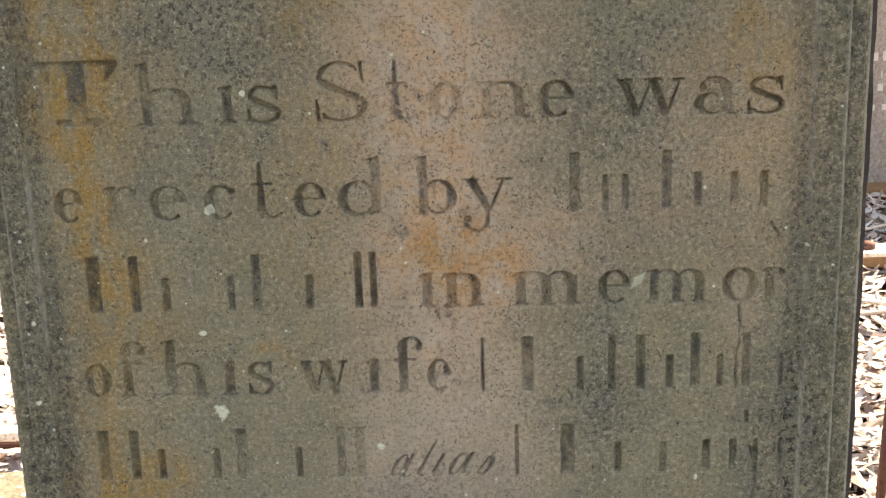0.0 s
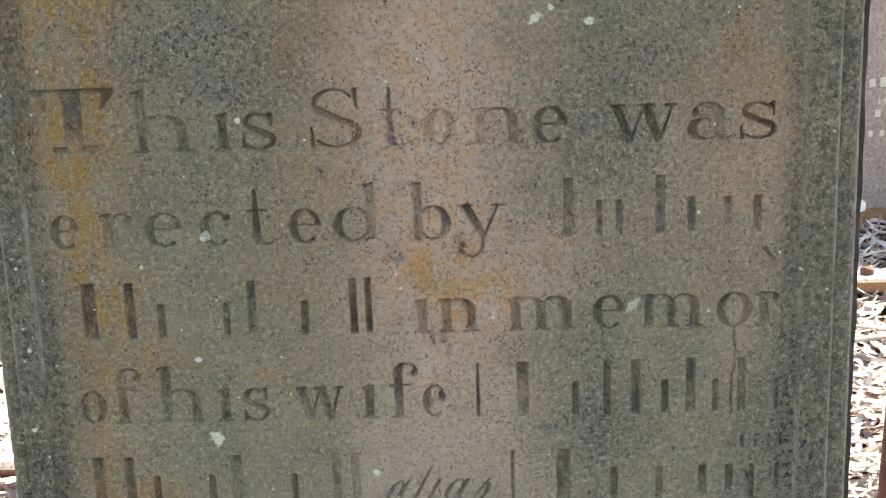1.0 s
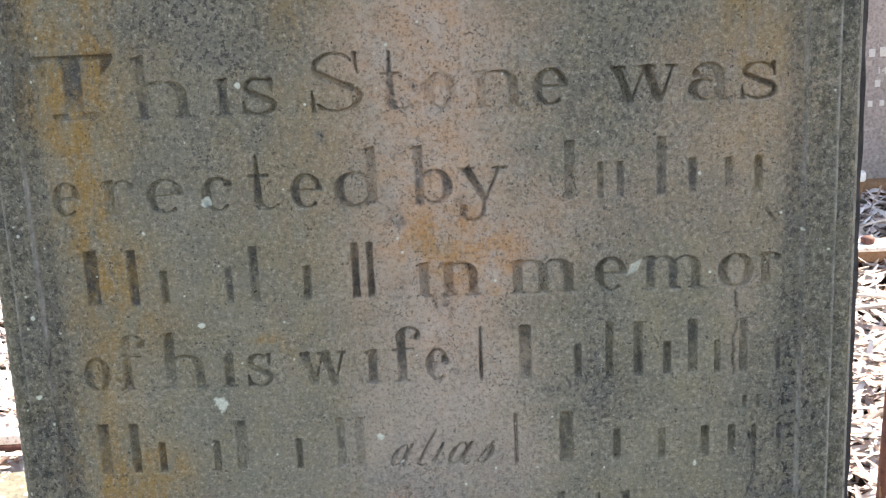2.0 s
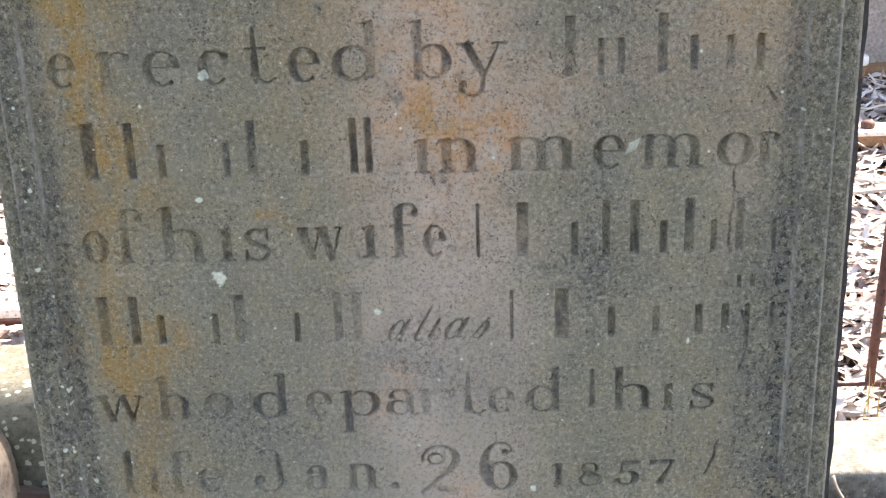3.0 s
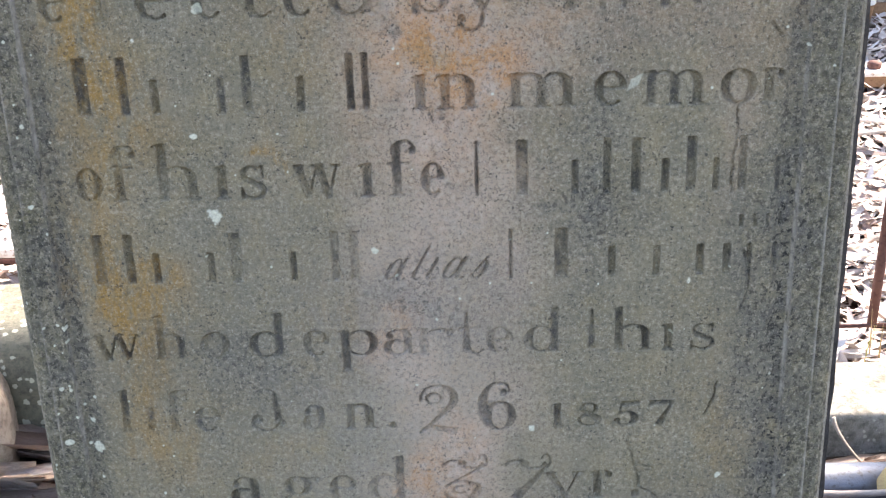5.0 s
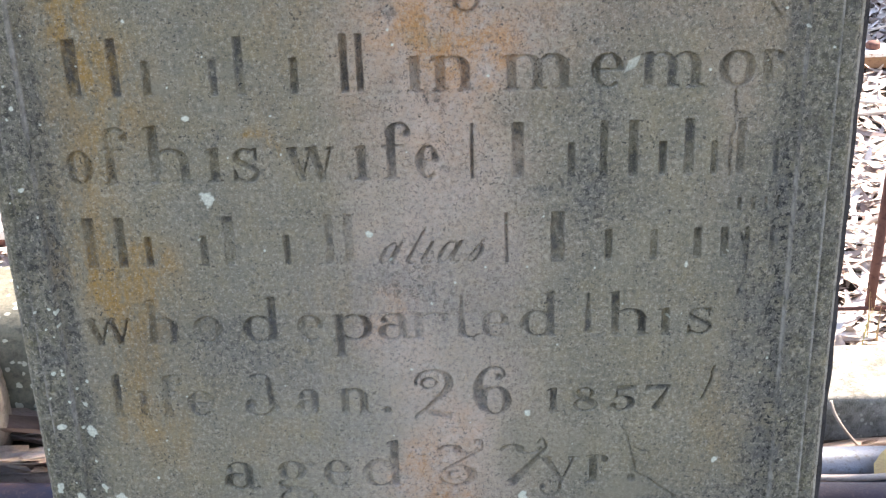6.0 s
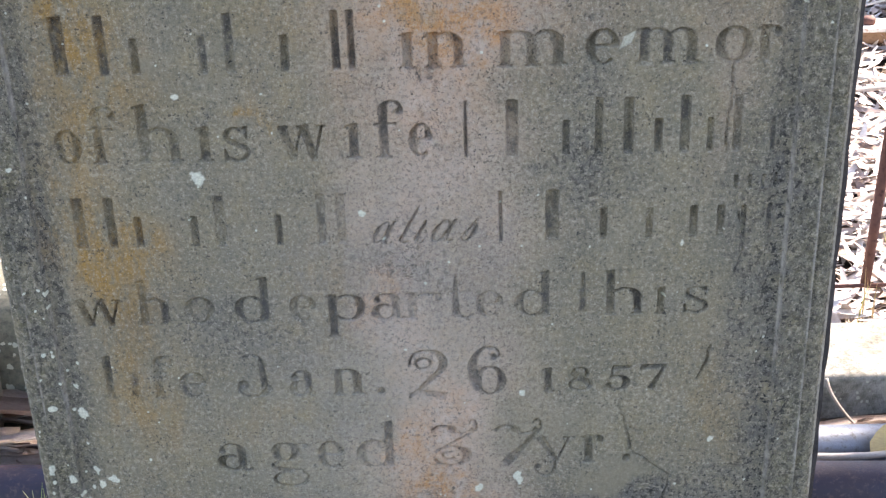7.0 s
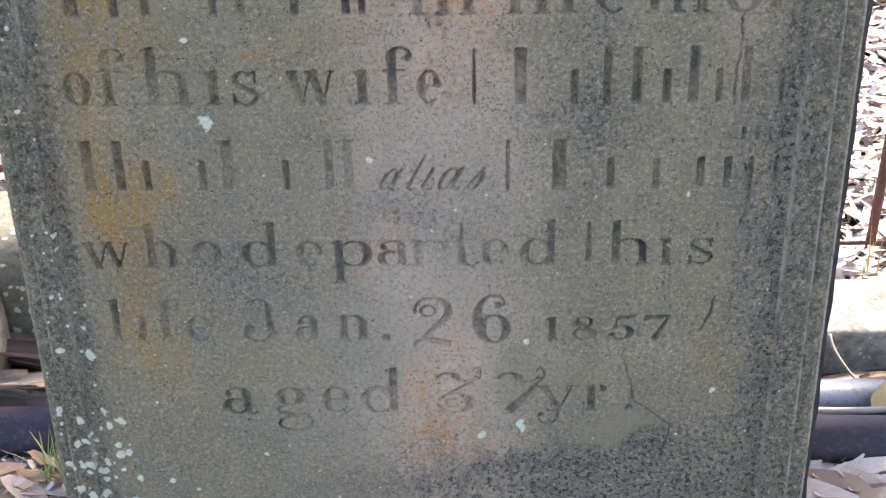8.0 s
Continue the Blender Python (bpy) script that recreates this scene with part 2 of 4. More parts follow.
# ---- the headstone ----
# Its face is a fine sheet: x to the right, z up; hollows go back into the stone.
LEFT, RIGHT, TOP, THICK, STEP = -0.3345, 0.3155, 1.12, 0.062, 0.00065
FINE_TOP = 0.745
gx = np.arange(LEFT, RIGHT + STEP / 2, STEP)
gz = np.concatenate([np.linspace(-0.12, -0.006, 12), np.arange(0.0, FINE_TOP, STEP), np.linspace(FINE_TOP, TOP, 60)])
NX, NZ = len(gx), len(gz)
RES = STEP / 2                                   # the cutter's grid is twice as fine
CW, CH = 2 * NX, int(FINE_TOP / RES) + 4
cut = np.zeros((CH, CW), np.float32)


def smooth_noise(h, w, cell, seed, sx=1.0):
    """Soft noise from 0 to 1 with features of about cell samples (cell * sx across)."""
    r = np.random.default_rng(seed)
    a = r.random((int(h / cell) + 3, int(w / (cell * sx)) + 3)).astype(np.float32)
    v, u = np.arange(h) / cell, np.arange(w) / (cell * sx)
    vi, ui = v.astype(int), u.astype(int)
    fv, fu = v - vi, u - ui
    fv, fu = (fv * fv * (3 - 2 * fv))[:, None], (fu * fu * (3 - 2 * fu))[None, :]
    top = a[vi][:, ui] * (1 - fu) + a[vi][:, ui + 1] * fu
    low = a[vi + 1][:, ui] * (1 - fu) + a[vi + 1][:, ui + 1] * fu
    return (top * (1 - fv) + low * fv).astype(np.float32)


def blur(a, r):
    """A soft blur over r samples each way."""
    for axis in (0, 1):
        for _ in range(2):
            pad = [(0, 0), (0, 0)]
            pad[axis] = (r + 1, r)
            c = np.cumsum(np.pad(a, pad, mode="edge"), axis=axis, dtype=np.float64)
            n = a.shape[axis]
            hi, lo = (slice(2 * r + 1, 2 * r + 1 + n), slice(0, n))
            a = ((c[hi] - c[lo]) if axis == 0 else (c[:, hi] - c[:, lo])) / (2 * r + 1)
    return a.astype(np.float32)


# The mason's letters: full stems, swelling bowls, hairline joins and serifs. One x-height is the unit.
STEM, HAIR, SERIF = 0.235, 0.052, 0.11


class Letter:
    """A canvas for one letter, from u = 0 to its width; v = 0 is the base line, v = 1 the x-height."""

    def __init__(self, width, unit, slant=0.0, bold=1.0):
        self.w, self.unit, self.bold = width / unit, unit, bold
        step = RES / unit
        self.c0, self.r0 = int(0.5 / step), int(0.8 / step)
        rows, cols = self.r0 + int(1.95 / step), 2 * self.c0 + int(self.w / step) + int(1.2 * slant / step)
        self.v = ((np.arange(rows) - self.r0) * step)[:, None] + np.zeros((1, cols))
        self.u = ((np.arange(cols) - self.c0) * step)[None, :] - slant * self.v
        self.m = np.zeros((rows, cols), bool)
        self.t = STEM * bold

    def line(self, u0, v0, u1, v1, a, b=None):
        """A stroke whose width goes from a to b."""
        b = a if b is None else b
        du, dv = u1 - u0, v1 - v0
        n = math.hypot(du, dv)
        f = ((self.u - u0) * du + (self.v - v0) * dv) / (n * n)
        d = np.abs((self.u - u0) * dv - (self.v - v0) * du) / n
        self.m |= (f >= 0) & (f <= 1) & (d < 0.5 * (a + (b - a) * f))

    def stem(self, u, v0, v1, foot=True, head=False, w=None):
        w = self.t if w is None else w
        flare = 1 + 0.25 * np.clip(np.abs(2 * (self.v - v0) / (v1 - v0) - 1) - 0.7, 0, 1)
        self.m |= (np.abs(self.u - u) < 0.5 * w * flare) & (self.v >= v0) & (self.v <= v1)
        if foot:
            self.line(u - w / 2 - SERIF, v0 + HAIR / 2, u + w / 2 + SERIF, v0 + HAIR / 2, HAIR)
        if head:
            self.line(u - w / 2 - SERIF, v1 - 0.07, u + w / 2, v1 - 0.01, HAIR, HAIR * 1.6)

    def arc(self, cu, cv, ru, rv, a0=0, a1=360, left=0.0, right=0.0):
        """Part of an oval from a0 to a1 degrees, swelling by left and right stems at its sides."""
        x, y = (self.u - cu) / ru, (self.v - cv) / rv
        a = np.degrees(np.arctan2(y, x))
        on = (a - a0) % 360 <= (a1 - a0)
        c = np.cos(np.radians(a))
        width = HAIR + self.t * np.where(c < 0, left, right) * c * c
        reach = np.sqrt((ru * c) ** 2 + (rv * np.sin(np.radians(a))) ** 2)
        self.m |= on & (np.abs(np.hypot(x, y) - 1) * reach < width / 2)

    def ball(self, u, v, r):
        self.m |= np.hypot(self.u - u, self.v - v) < r


def oval(g, u0, u1, v0=0.0, v1=1.0, left=0.8, right=0.8, a0=0, a1=360):
    inset = 0.4 * g.t
    g.arc((u0 + u1) / 2, (v0 + v1) / 2, (u1 - u0) / 2 - inset, (v1 - v0) / 2 - HAIR / 2, a0, a1, left, right)


def arch(g, u0, u1):
    g.arc((u0 + u1) / 2, 0.60, (u1 - u0) / 2, 0.38, 0, 160, 0.0, 0.9)
    g.stem(u1, 0, 0.62)


def draw_letter(g, ch):
    w, t = g.w, g.t
    a, b = SERIF + t / 2, w - SERIF - t / 2
    if ch in "hn":
        g.stem(a, 0, 1.68 if ch == "h" else 1.0, True, True)
        arch(g, a, b)
    elif ch == "m":
        g.stem(a, 0, 1.0, True, True)
        arch(g, a, (a + b) / 2)
        arch(g, (a + b) / 2, b)
    elif ch == "r":
        g.stem(a, 0, 1.0, True, True)
        g.arc(a + (w - a) * 0.55, 0.55, (w - a) * 0.5, 0.42, 40, 165)
        g.ball(w - 0.10, 0.84, 0.11)
    elif ch in "il":
        g.stem(w / 2, 0, 1.68 if ch == "l" else 1.0, True, True)
    elif ch == "d":
        g.stem(b, 0, 1.68, True, True)
        oval(g, 0, b + 0.25 * t, right=0.15, left=0.9)
    elif ch == "b":
        g.stem(a, 0, 1.68, False, True)
        oval(g, a - 0.25 * t, w, left=0.15, right=0.9)
    elif ch == "p":
        g.stem(a, -0.62, 1.0, True, True)
        oval(g, a - 0.25 * t, w, left=0.15, right=0.9)
    elif ch == "o":
        oval(g, 0, w)
    elif ch == "c":
        oval(g, 0, w, right=0.1, a0=42, a1=318)
        g.ball(w - 0.14, 0.80, 0.10)
    elif ch == "e":
        oval(g, 0, w, right=0.55, a0=2, a1=312)
        g.line(0.4 * t, 0.53, w - 0.3 * t, 0.53, HAIR)
        g.line(w - 0.45 * t, 0.54, w - 0.7 * t, 0.80, 0.22, 0.04)
    elif ch == "t":
        u = 0.12 + t / 2
        g.line(u, 0.22, u, 1.62, t, 0.06)
        g.arc(u + 0.30, 0.26, 0.30, 0.24, 180, 335, 1.0, 0.0)
        g.line(0, 1.0, w * 0.75, 1.0, HAIR)
    elif ch == "f":
        u = 0.14 + t / 2
        g.stem(u, 0, 1.35)
        g.arc(u + 0.27, 1.33, 0.27, 0.32, 10, 180, 1.0, 0.1)
        g.ball(u + 0.46, 1.36, 0.10)
        g.line(0, 1.0, w * 0.8, 1.0, HAIR)
    elif ch in "sS":
        k = 1.0 if ch == "s" else 1.62
        g.arc(w * 0.47, 0.75 * k, w * 0.36, 0.23 * k, 25, 250, 0.3, 0.0)
        g.arc(w * 0.50, 0.26 * k, w * 0.42, 0.24 * k, -150, 80, 0.0, 0.35)
        g.line(w * 0.16, 0.66 * k, w * 0.84, 0.36 * k, t * 0.55, t * 0.55)
        g.line(w * 0.90, 0.64 * k, w * 0.86, 1.0 * k, 0.03, 0.12)
        g.line(w * 0.06, 0.02 * k, w * 0.03, 0.38 * k, 0.12, 0.03)
    elif ch == "a":
        g.arc(w * 0.42, 0.68, w * 0.33, 0.30, 0, 165, 0.0, 0.9)
        g.stem(w * 0.75, 0.10, 0.70, False)
        g.arc(w * 0.92, 0.16, w * 0.15, 0.15, 190, 330)
        g.arc(w * 0.40, 0.29, w * 0.33, 0.27, 60, 330, 0.8, 0.0)
        g.ball(w * 0.16, 0.74, 0.10)
    elif ch == "w":
        for k in (0.0, 0.44):
            g.line(w * (0.08 + k), 1.0, w * (0.30 + k), 0.0, t, t * 0.75)
            g.line(w * (0.30 + k), 0.0, w * (0.50 + k), 1.0, HAIR)
        g.line(0, 0.97, w * 0.22, 0.97, HAIR)
        g.line(w * 0.40, 0.97, w * 0.66, 0.97, HAIR)
        g.line(w * 0.82, 0.97, w, 0.97, HAIR)
    elif ch == "y":
        g.line(w * 0.16, 1.0, w * 0.56, 0.02, t * 1.05, t * 0.6)
        g.line(w * 0.86, 1.0, w * 0.50, -0.12, HAIR)
        g.arc(w * 0.28, -0.18, w * 0.24, 0.34, 185, 372, 0.1, 0.2)
        g.ball(w * 0.10, -0.18, 0.10)
        g.line(0, 0.97, w * 0.34, 0.97, HAIR)
        g.line(w * 0.70, 0.97, w, 0.97, HAIR)
    elif ch == "g":
        oval(g, w * 0.08, w * 0.76, 0.30, 1.0)
        g.ball(w * 0.92, 0.88, 0.09)
        g.line(w * 0.62, 0.90, w * 0.92, 0.90, HAIR)
        g.arc(w * 0.40, 0.16, w * 0.34, 0.16, 90, 250, 0.2, 0.0)
        g.line(w * 0.20, 0.02, w * 0.86, -0.10, 0.16, 0.14)
        g.arc(w * 0.52, -0.36, w * 0.44, 0.28, 0, 360, 0.1, 0.3)
    elif ch == "J":
        g.line(w * 0.78, 0.34, w * 0.72, 1.45, t, t * 0.6)
        g.arc(w * 0.45, 1.40, w * 0.28, 0.24, 0, 150)
        g.arc(w * 0.46, 0.34, w * 0.40, 0.36, 170, 365, 0.1, 0.9)
        g.ball(w * 0.20, 0.44, 0.17)
    elif ch == "T":
        g.stem(w * 0.48, 0.0, 1.70, False, False, 0.50)
        g.line(w * 0.20, 0.08, w * 0.76, 0.08, 0.17)
        g.line(0, 1.66, w, 1.66, 0.11)
        g.line(w * 0.06, 1.64, w * 0.16, 1.15, 0.30, 0.05)
        g.line(w * 0.94, 1.64, w * 0.84, 1.15, 0.30, 0.05)
    elif ch == "1":
        g.stem(w / 2, 0, 1.0, True, True)
    elif ch == "2":
        g.arc(w * 0.50, 1.22, w * 0.40, 0.42, -45, 190, 0.1, 0.9)
        g.arc(w * 0.42, 1.22, w * 0.18, 0.17, 0, 360)
        g.line(w * 0.80, 0.94, w * 0.10, 0.14, 0.16, 0.05)
        g.arc(w * 0.32, 0.10, w * 0.26, 0.20, 20, 180)
        g.line(w * 0.40, 0.26, w * 0.94, 0.16, 0.14, 0.18)
    elif ch == "6":
        oval(g, w * 0.14, w, 0, 0.98)
        g.arc(w * 0.56, 0.80, w * 0.46, 0.84, 75, 225, 1.0, 0.0)
        g.arc(w * 0.64, 1.38, w * 0.22, 0.22, -30, 120)
        g.ball(w * 0.70, 1.30, 0.10)
    elif ch == "8":
        oval(g, w * 0.10, w * 0.86, 0.50, 1.0, 0.2, 0.2)
        oval(g, 0, w, 0, 0.54, 0.3, 0.3)
        g.line(w * 0.18, 0.78, w * 0.84, 0.28, t * 0.7)
    elif ch == "5":
        g.line(w * 0.28, 0.92, w * 0.98, 0.97, 0.20, 0.10)
        g.line(w * 0.28, 0.94, w * 0.24, 0.50, HAIR)
        g.arc(w * 0.44, 0.30, w * 0.38, 0.28, -150, 140, 0.1, 0.85)
        g.ball(w * 0.12, 0.20, 0.11)
    elif ch == "7":
        g.line(w * 0.02, 0.78, w * 0.10, 1.0, 0.05, 0.12)
        g.line(w * 0.06, 0.92, w * 0.96, 0.95, 0.20, 0.14)
        g.line(w * 0.92, 0.92, w * 0.40, 0.0, HAIR, t * 1.1)
    elif ch == "3":
        g.line(w * 0.92, 1.20, w * 0.24, 0.66, HAIR)
        g.arc(w * 0.40, 0.34, w * 0.36, 0.34, -165, 150, 0.2, 0.85)
        g.arc(w * 0.36, 0.36, w * 0.13, 0.13, 60, 330)
    elif ch == "/":
        g.line(w * 0.93, 1.20, w * 0.40, 0.30, HAIR, t)
        g.line(w * 0.42, 0.36, w * 0.22, 0.02, t, t * 1.25)
    elif ch == ".":
        g.ball(w / 2, 0.12, 0.12)
    elif ch == "q":                                # a wavy flag with a curl, as the tall figures wear it
        g.arc(w * 0.26, 1.18, w * 0.24, 0.22, 20, 170, 0.3, 0.6)
        g.arc(w * 0.64, 1.34, w * 0.24, 0.22, 190, 350, 0.7, 0.1)
        g.arc(w * 0.90, 1.38, w * 0.09, 0.20, -60, 160)


def draw_script(g, ch):
    """The slanted running hand of one word."""
    w, t = g.w, g.t
    if ch == "a":
        oval(g, 0, w * 0.72, left=0.7, right=0.3)
    if ch in "ail":
        u = w * (0.72 if ch == "a" else 0.35)
        g.line(u, 0.12, u, 1.75 if ch == "l" else 1.0, t * 0.8, 0.05 if ch == "l" else t * 0.6)
        g.arc(u + 0.18, 0.16, 0.18, 0.15, 180, 340)
    if ch == "s":
        g.line(w * 0.1, 0.1, w * 0.5, 1.0, HAIR)
        g.arc(w * 0.42, 0.40, w * 0.34, 0.40, -150, 80, 0.0, 0.7)


def stamp(mask, col, row, depth=1.0):
    h, w = mask.shape
    r0, c0 = max(row, 0), max(col, 0)
    r1, c1 = min(row + h, CH), min(col + w, CW)
    if r1 > r0 and c1 > c0:
        cut[r0:r1, c0:c1] = np.maximum(cut[r0:r1, c0:c1], depth * mask[r0 - row:r1 - row, c0 - col:c1 - col])


def cut_letter(ch, x0, x1, z, unit=0.0265, depth=1.0, slant=0.0, bold=1.0):
    g = Letter(x1 - x0, unit, slant, bold)
    (draw_script if slant else draw_letter)(g, ch)
    stamp(g.m, int((x0 - LEFT) / RES) - g.c0, int(z / RES) - g.r0, depth)


def cut_line(letters, z0, z1, unit):
    """Letters with their two ends; the base line goes from z0 at the left border to z1 at the right one."""
    for ch, x0, x1 in letters:
        cut_letter(ch, x0, x1, z0 + (z1 - z0) * ((x0 + x1) / 2 + 0.28) / 0.54, unit)


def cut_bars(bars, z0, z1, tall=0.0435, short=0.0265):
    """Plain upright bars in place of a name: their middles and widths, a negative width for a tall one."""
    for x, w in bars:
        z = z0 + (z1 - z0) * (x + 0.28) / 0.54
        m = np.ones((int((tall if w < 0 else short) / RES), int(abs(w) / RES)), bool)
        stamp(m, int((x - abs(w) / 2 - LEFT) / RES), int(z / RES))


cut_letter("T", -0.2865, -0.227, 0.619, 0.0268)
cut_line([("h", -0.214, -0.173), ("i", -0.158, -0.141), ("s", -0.135, -0.111), ("S", -0.086, -0.047), ("t", -0.034, -0.016), ("o", -0.002, 0.019), ("n", 0.032, 0.068), ("e", 0.077, 0.101), ("w", 0.133, 0.181), ("a", 0.190, 0.219), ("s", 0.227, 0.254)], 0.6185, 0.6120, 0.0268)
cut_line([("e", -0.282, -0.262), ("r", -0.246, -0.222), ("e", -0.212, -0.185), ("c", -0.171, -0.148), ("t", -0.136, -0.116), ("e", -0.105, -0.082), ("d", -0.072, -0.039), ("b", -0.016, 0.013), ("y", 0.019, 0.055)], 0.5465, 0.5430, 0.0260)
cut_bars([(0.102, -0.0070), (0.1245, 0.0045), (0.1395, 0.0050), (0.1695, -0.0065), (0.193, 0.0060), (0.2195, 0.0050), (0.2415, 0.0055)], 0.5445, 0.5440)
cut_bars([(-0.260, -0.0095), (-0.2295, -0.0065), (-0.206, 0.0055), (-0.157, 0.0050), (-0.1375, -0.0062), (-0.098, 0.0055), (-0.061, -0.0055), (-0.0495, -0.0048)], 0.4760, 0.4710)
cut_line([("i", -0.018, -0.001), ("n", 0.003, 0.033), ("m", 0.055, 0.105), ("e", 0.120, 0.143), ("m", 0.155, 0.201), ("o", 0.213, 0.238), ("r", 0.242, 0.259)], 0.4755, 0.4700, 0.0260)
cut_letter("y", 0.243, 0.263, 0.521, 0.0100, 0.7)
cut_line([("o", -0.275, -0.256), ("f", -0.249, -0.225), ("h", -0.214, -0.180), ("i", -0.171, -0.156), ("s", -0.149, -0.130), ("w", -0.108, -0.073), ("i", -0.061, -0.044), ("f", -0.037, -0.016), ("e", -0.011, 0.006)], 0.4080, 0.4010, 0.0265)
cut_bars([(0.031, -0.0022), (0.0655, -0.0085), (0.1055, 0.0050), (0.130, -0.0055), (0.1515, -0.0065), (0.1740, 0.0055), (0.1935, -0.0065), (0.2125, 0.0042), (0.232, -0.0058), (0.259, 0.0042)], 0.4070, 0.4015)
cut_bars([(-0.266, -0.0075), (-0.2425, -0.0065), (-0.2215, 0.0055), (-0.1785, 0.0050), (-0.1585, -0.0078), (-0.114, 0.0045), (-0.081, -0.0058), (-0.066, -0.0056)], 0.3385, 0.3325, 0.0410, 0.0250)
for script, script_0, script_1 in (("a", -0.046, -0.031), ("l", -0.026, -0.017), ("i", -0.014, -0.006), ("a", -0.001, 0.016), ("s", 0.022, 0.034)):
    cut_letter(script, script_0, script_1, 0.3345, 0.0180, 0.8, 0.55, 0.8)
cut_bars([(0.056, -0.0024), (0.0955, -0.0100), (0.1345, 0.0050), (0.1695, 0.0050), (0.2035, 0.0055), (0.224, 0.0055), (0.2415, 0.0035), (0.261, 0.0042)], 0.3355, 0.3330, 0.0410, 0.0250)
cut_bars([(0.2335, 0.0030), (0.244, 0.0026), (0.254, 0.0028), (0.264, 0.0030)], 0.3715, 0.3715, 0.0435, 0.0105)
cut_line([("w", -0.280, -0.244), ("h", -0.232, -0.205), ("o", -0.194, -0.172), ("d", -0.154, -0.126), ("e", -0.111, -0.091), ("p", -0.083, -0.053), ("a", -0.046, -0.022), ("r", -0.020, 0.008), ("t", 0.014, 0.030), ("e", 0.036, 0.056), ("d", 0.067, 0.095), ("t", 0.114, 0.129), ("h", 0.136, 0.168), ("i", 0.175, 0.187), ("s", 0.199, 0.218)], 0.2705, 0.2660, 0.0230)
cut_line([("l", -0.271, -0.256), ("i", -0.250, -0.236), ("f", -0.229, -0.211), ("e", -0.206, -0.185), ("J", -0.161, -0.131), ("a", -0.116, -0.098), ("n", -0.083, -0.057), (".", -0.046, -0.041)], 0.2030, 0.1970, 0.0232)
cut_letter("2", -0.023, 0.011, 0.1925, 0.0285, 0.9, 0.0, 0.8)
cut_letter("6", 0.028, 0.057, 0.1965, 0.0270, 0.9)
cut_line([("1", 0.086, 0.099), ("8", 0.108, 0.129), ("5", 0.139, 0.160), ("7", 0.167, 0.188)], 0.1975, 0.1975, 0.0220)
cut_line([("a", -0.183, -0.157), ("g", -0.140, -0.108), ("e", -0.099, -0.077), ("d", -0.066, -0.034), ("r", 0.120, 0.138), (".", 0.154, 0.161)], 0.1305, 0.1275, 0.0262)
cut_letter("y", 0.080, 0.115, 0.1290, 0.0250)
cut_letter("q", -0.004, 0.034, 0.1290, 0.0275, 0.9)
cut_letter("3", -0.004, 0.034, 0.1285, 0.0275, 0.9)
cut_letter("q", 0.048, 0.087, 0.1275, 0.0275, 0.9)
cut_letter("/", 0.048, 0.087, 0.1275, 0.0275, 0.9)
cut_letter("s", 0.158, 0.173, 0.153, 0.0100, 0.8)


def crack(x0, z0, x1, z1, seed):
    r = np.random.default_rng(seed)
    steps = int(abs(z1 - z0) / 0.0006) + 4
    wander = np.cumsum(r.normal(0, 0.00035, steps))
    wander -= np.linspace(0, wander[-1], steps)
    for i in range(steps):
        f = i / (steps - 1)
        stamp(np.ones((4, 4), np.float32), int((x0 + (x1 - x0) * f + wander[i] - LEFT) / RES), int((z0 + (z1 - z0) * f) / RES), 0.8)


crack(0.226, 0.470, 0.224, 0.400, 3)
crack(0.236, 0.352, 0.242, 0.325, 4)
crack(0.242, 0.325, 0.236, 0.300, 5)
crack(0.149, 0.181, 0.160, 0.138, 6)
crack(0.160, 0.138, 0.195, 0.112, 7)
crack(0.195, 0.112, 0.186, 0.085, 8)
crack(0.222, 0.236, 0.212, 0.205, 9)


def side_profile(d, band, roll, cove):
    """How far the border stands out at the distance d from the stone's edge: chamfer, band, arris, roll, cove."""
    h = np.zeros_like(d)
    h = np.where(d < cove, -0.0044 * np.sin(np.clip((cove - d) / (cove - roll), 0, 1) * math.pi * 0.72), h)
    inner = np.clip((roll - d) / (roll - band), 0, 1)
    h = np.where(d < roll, 0.0012 - 0.0040 * np.sin(inner * math.pi * 0.80) + 0.0012 * inner, h)
    h = np.where(d < band, -0.0030 + 0.0010 * np.sin(np.clip(d / band, 0, 1) * math.pi), h)
    return np.where(d < 0.005, -0.0030 - (0.005 - d) * 0.7, h)


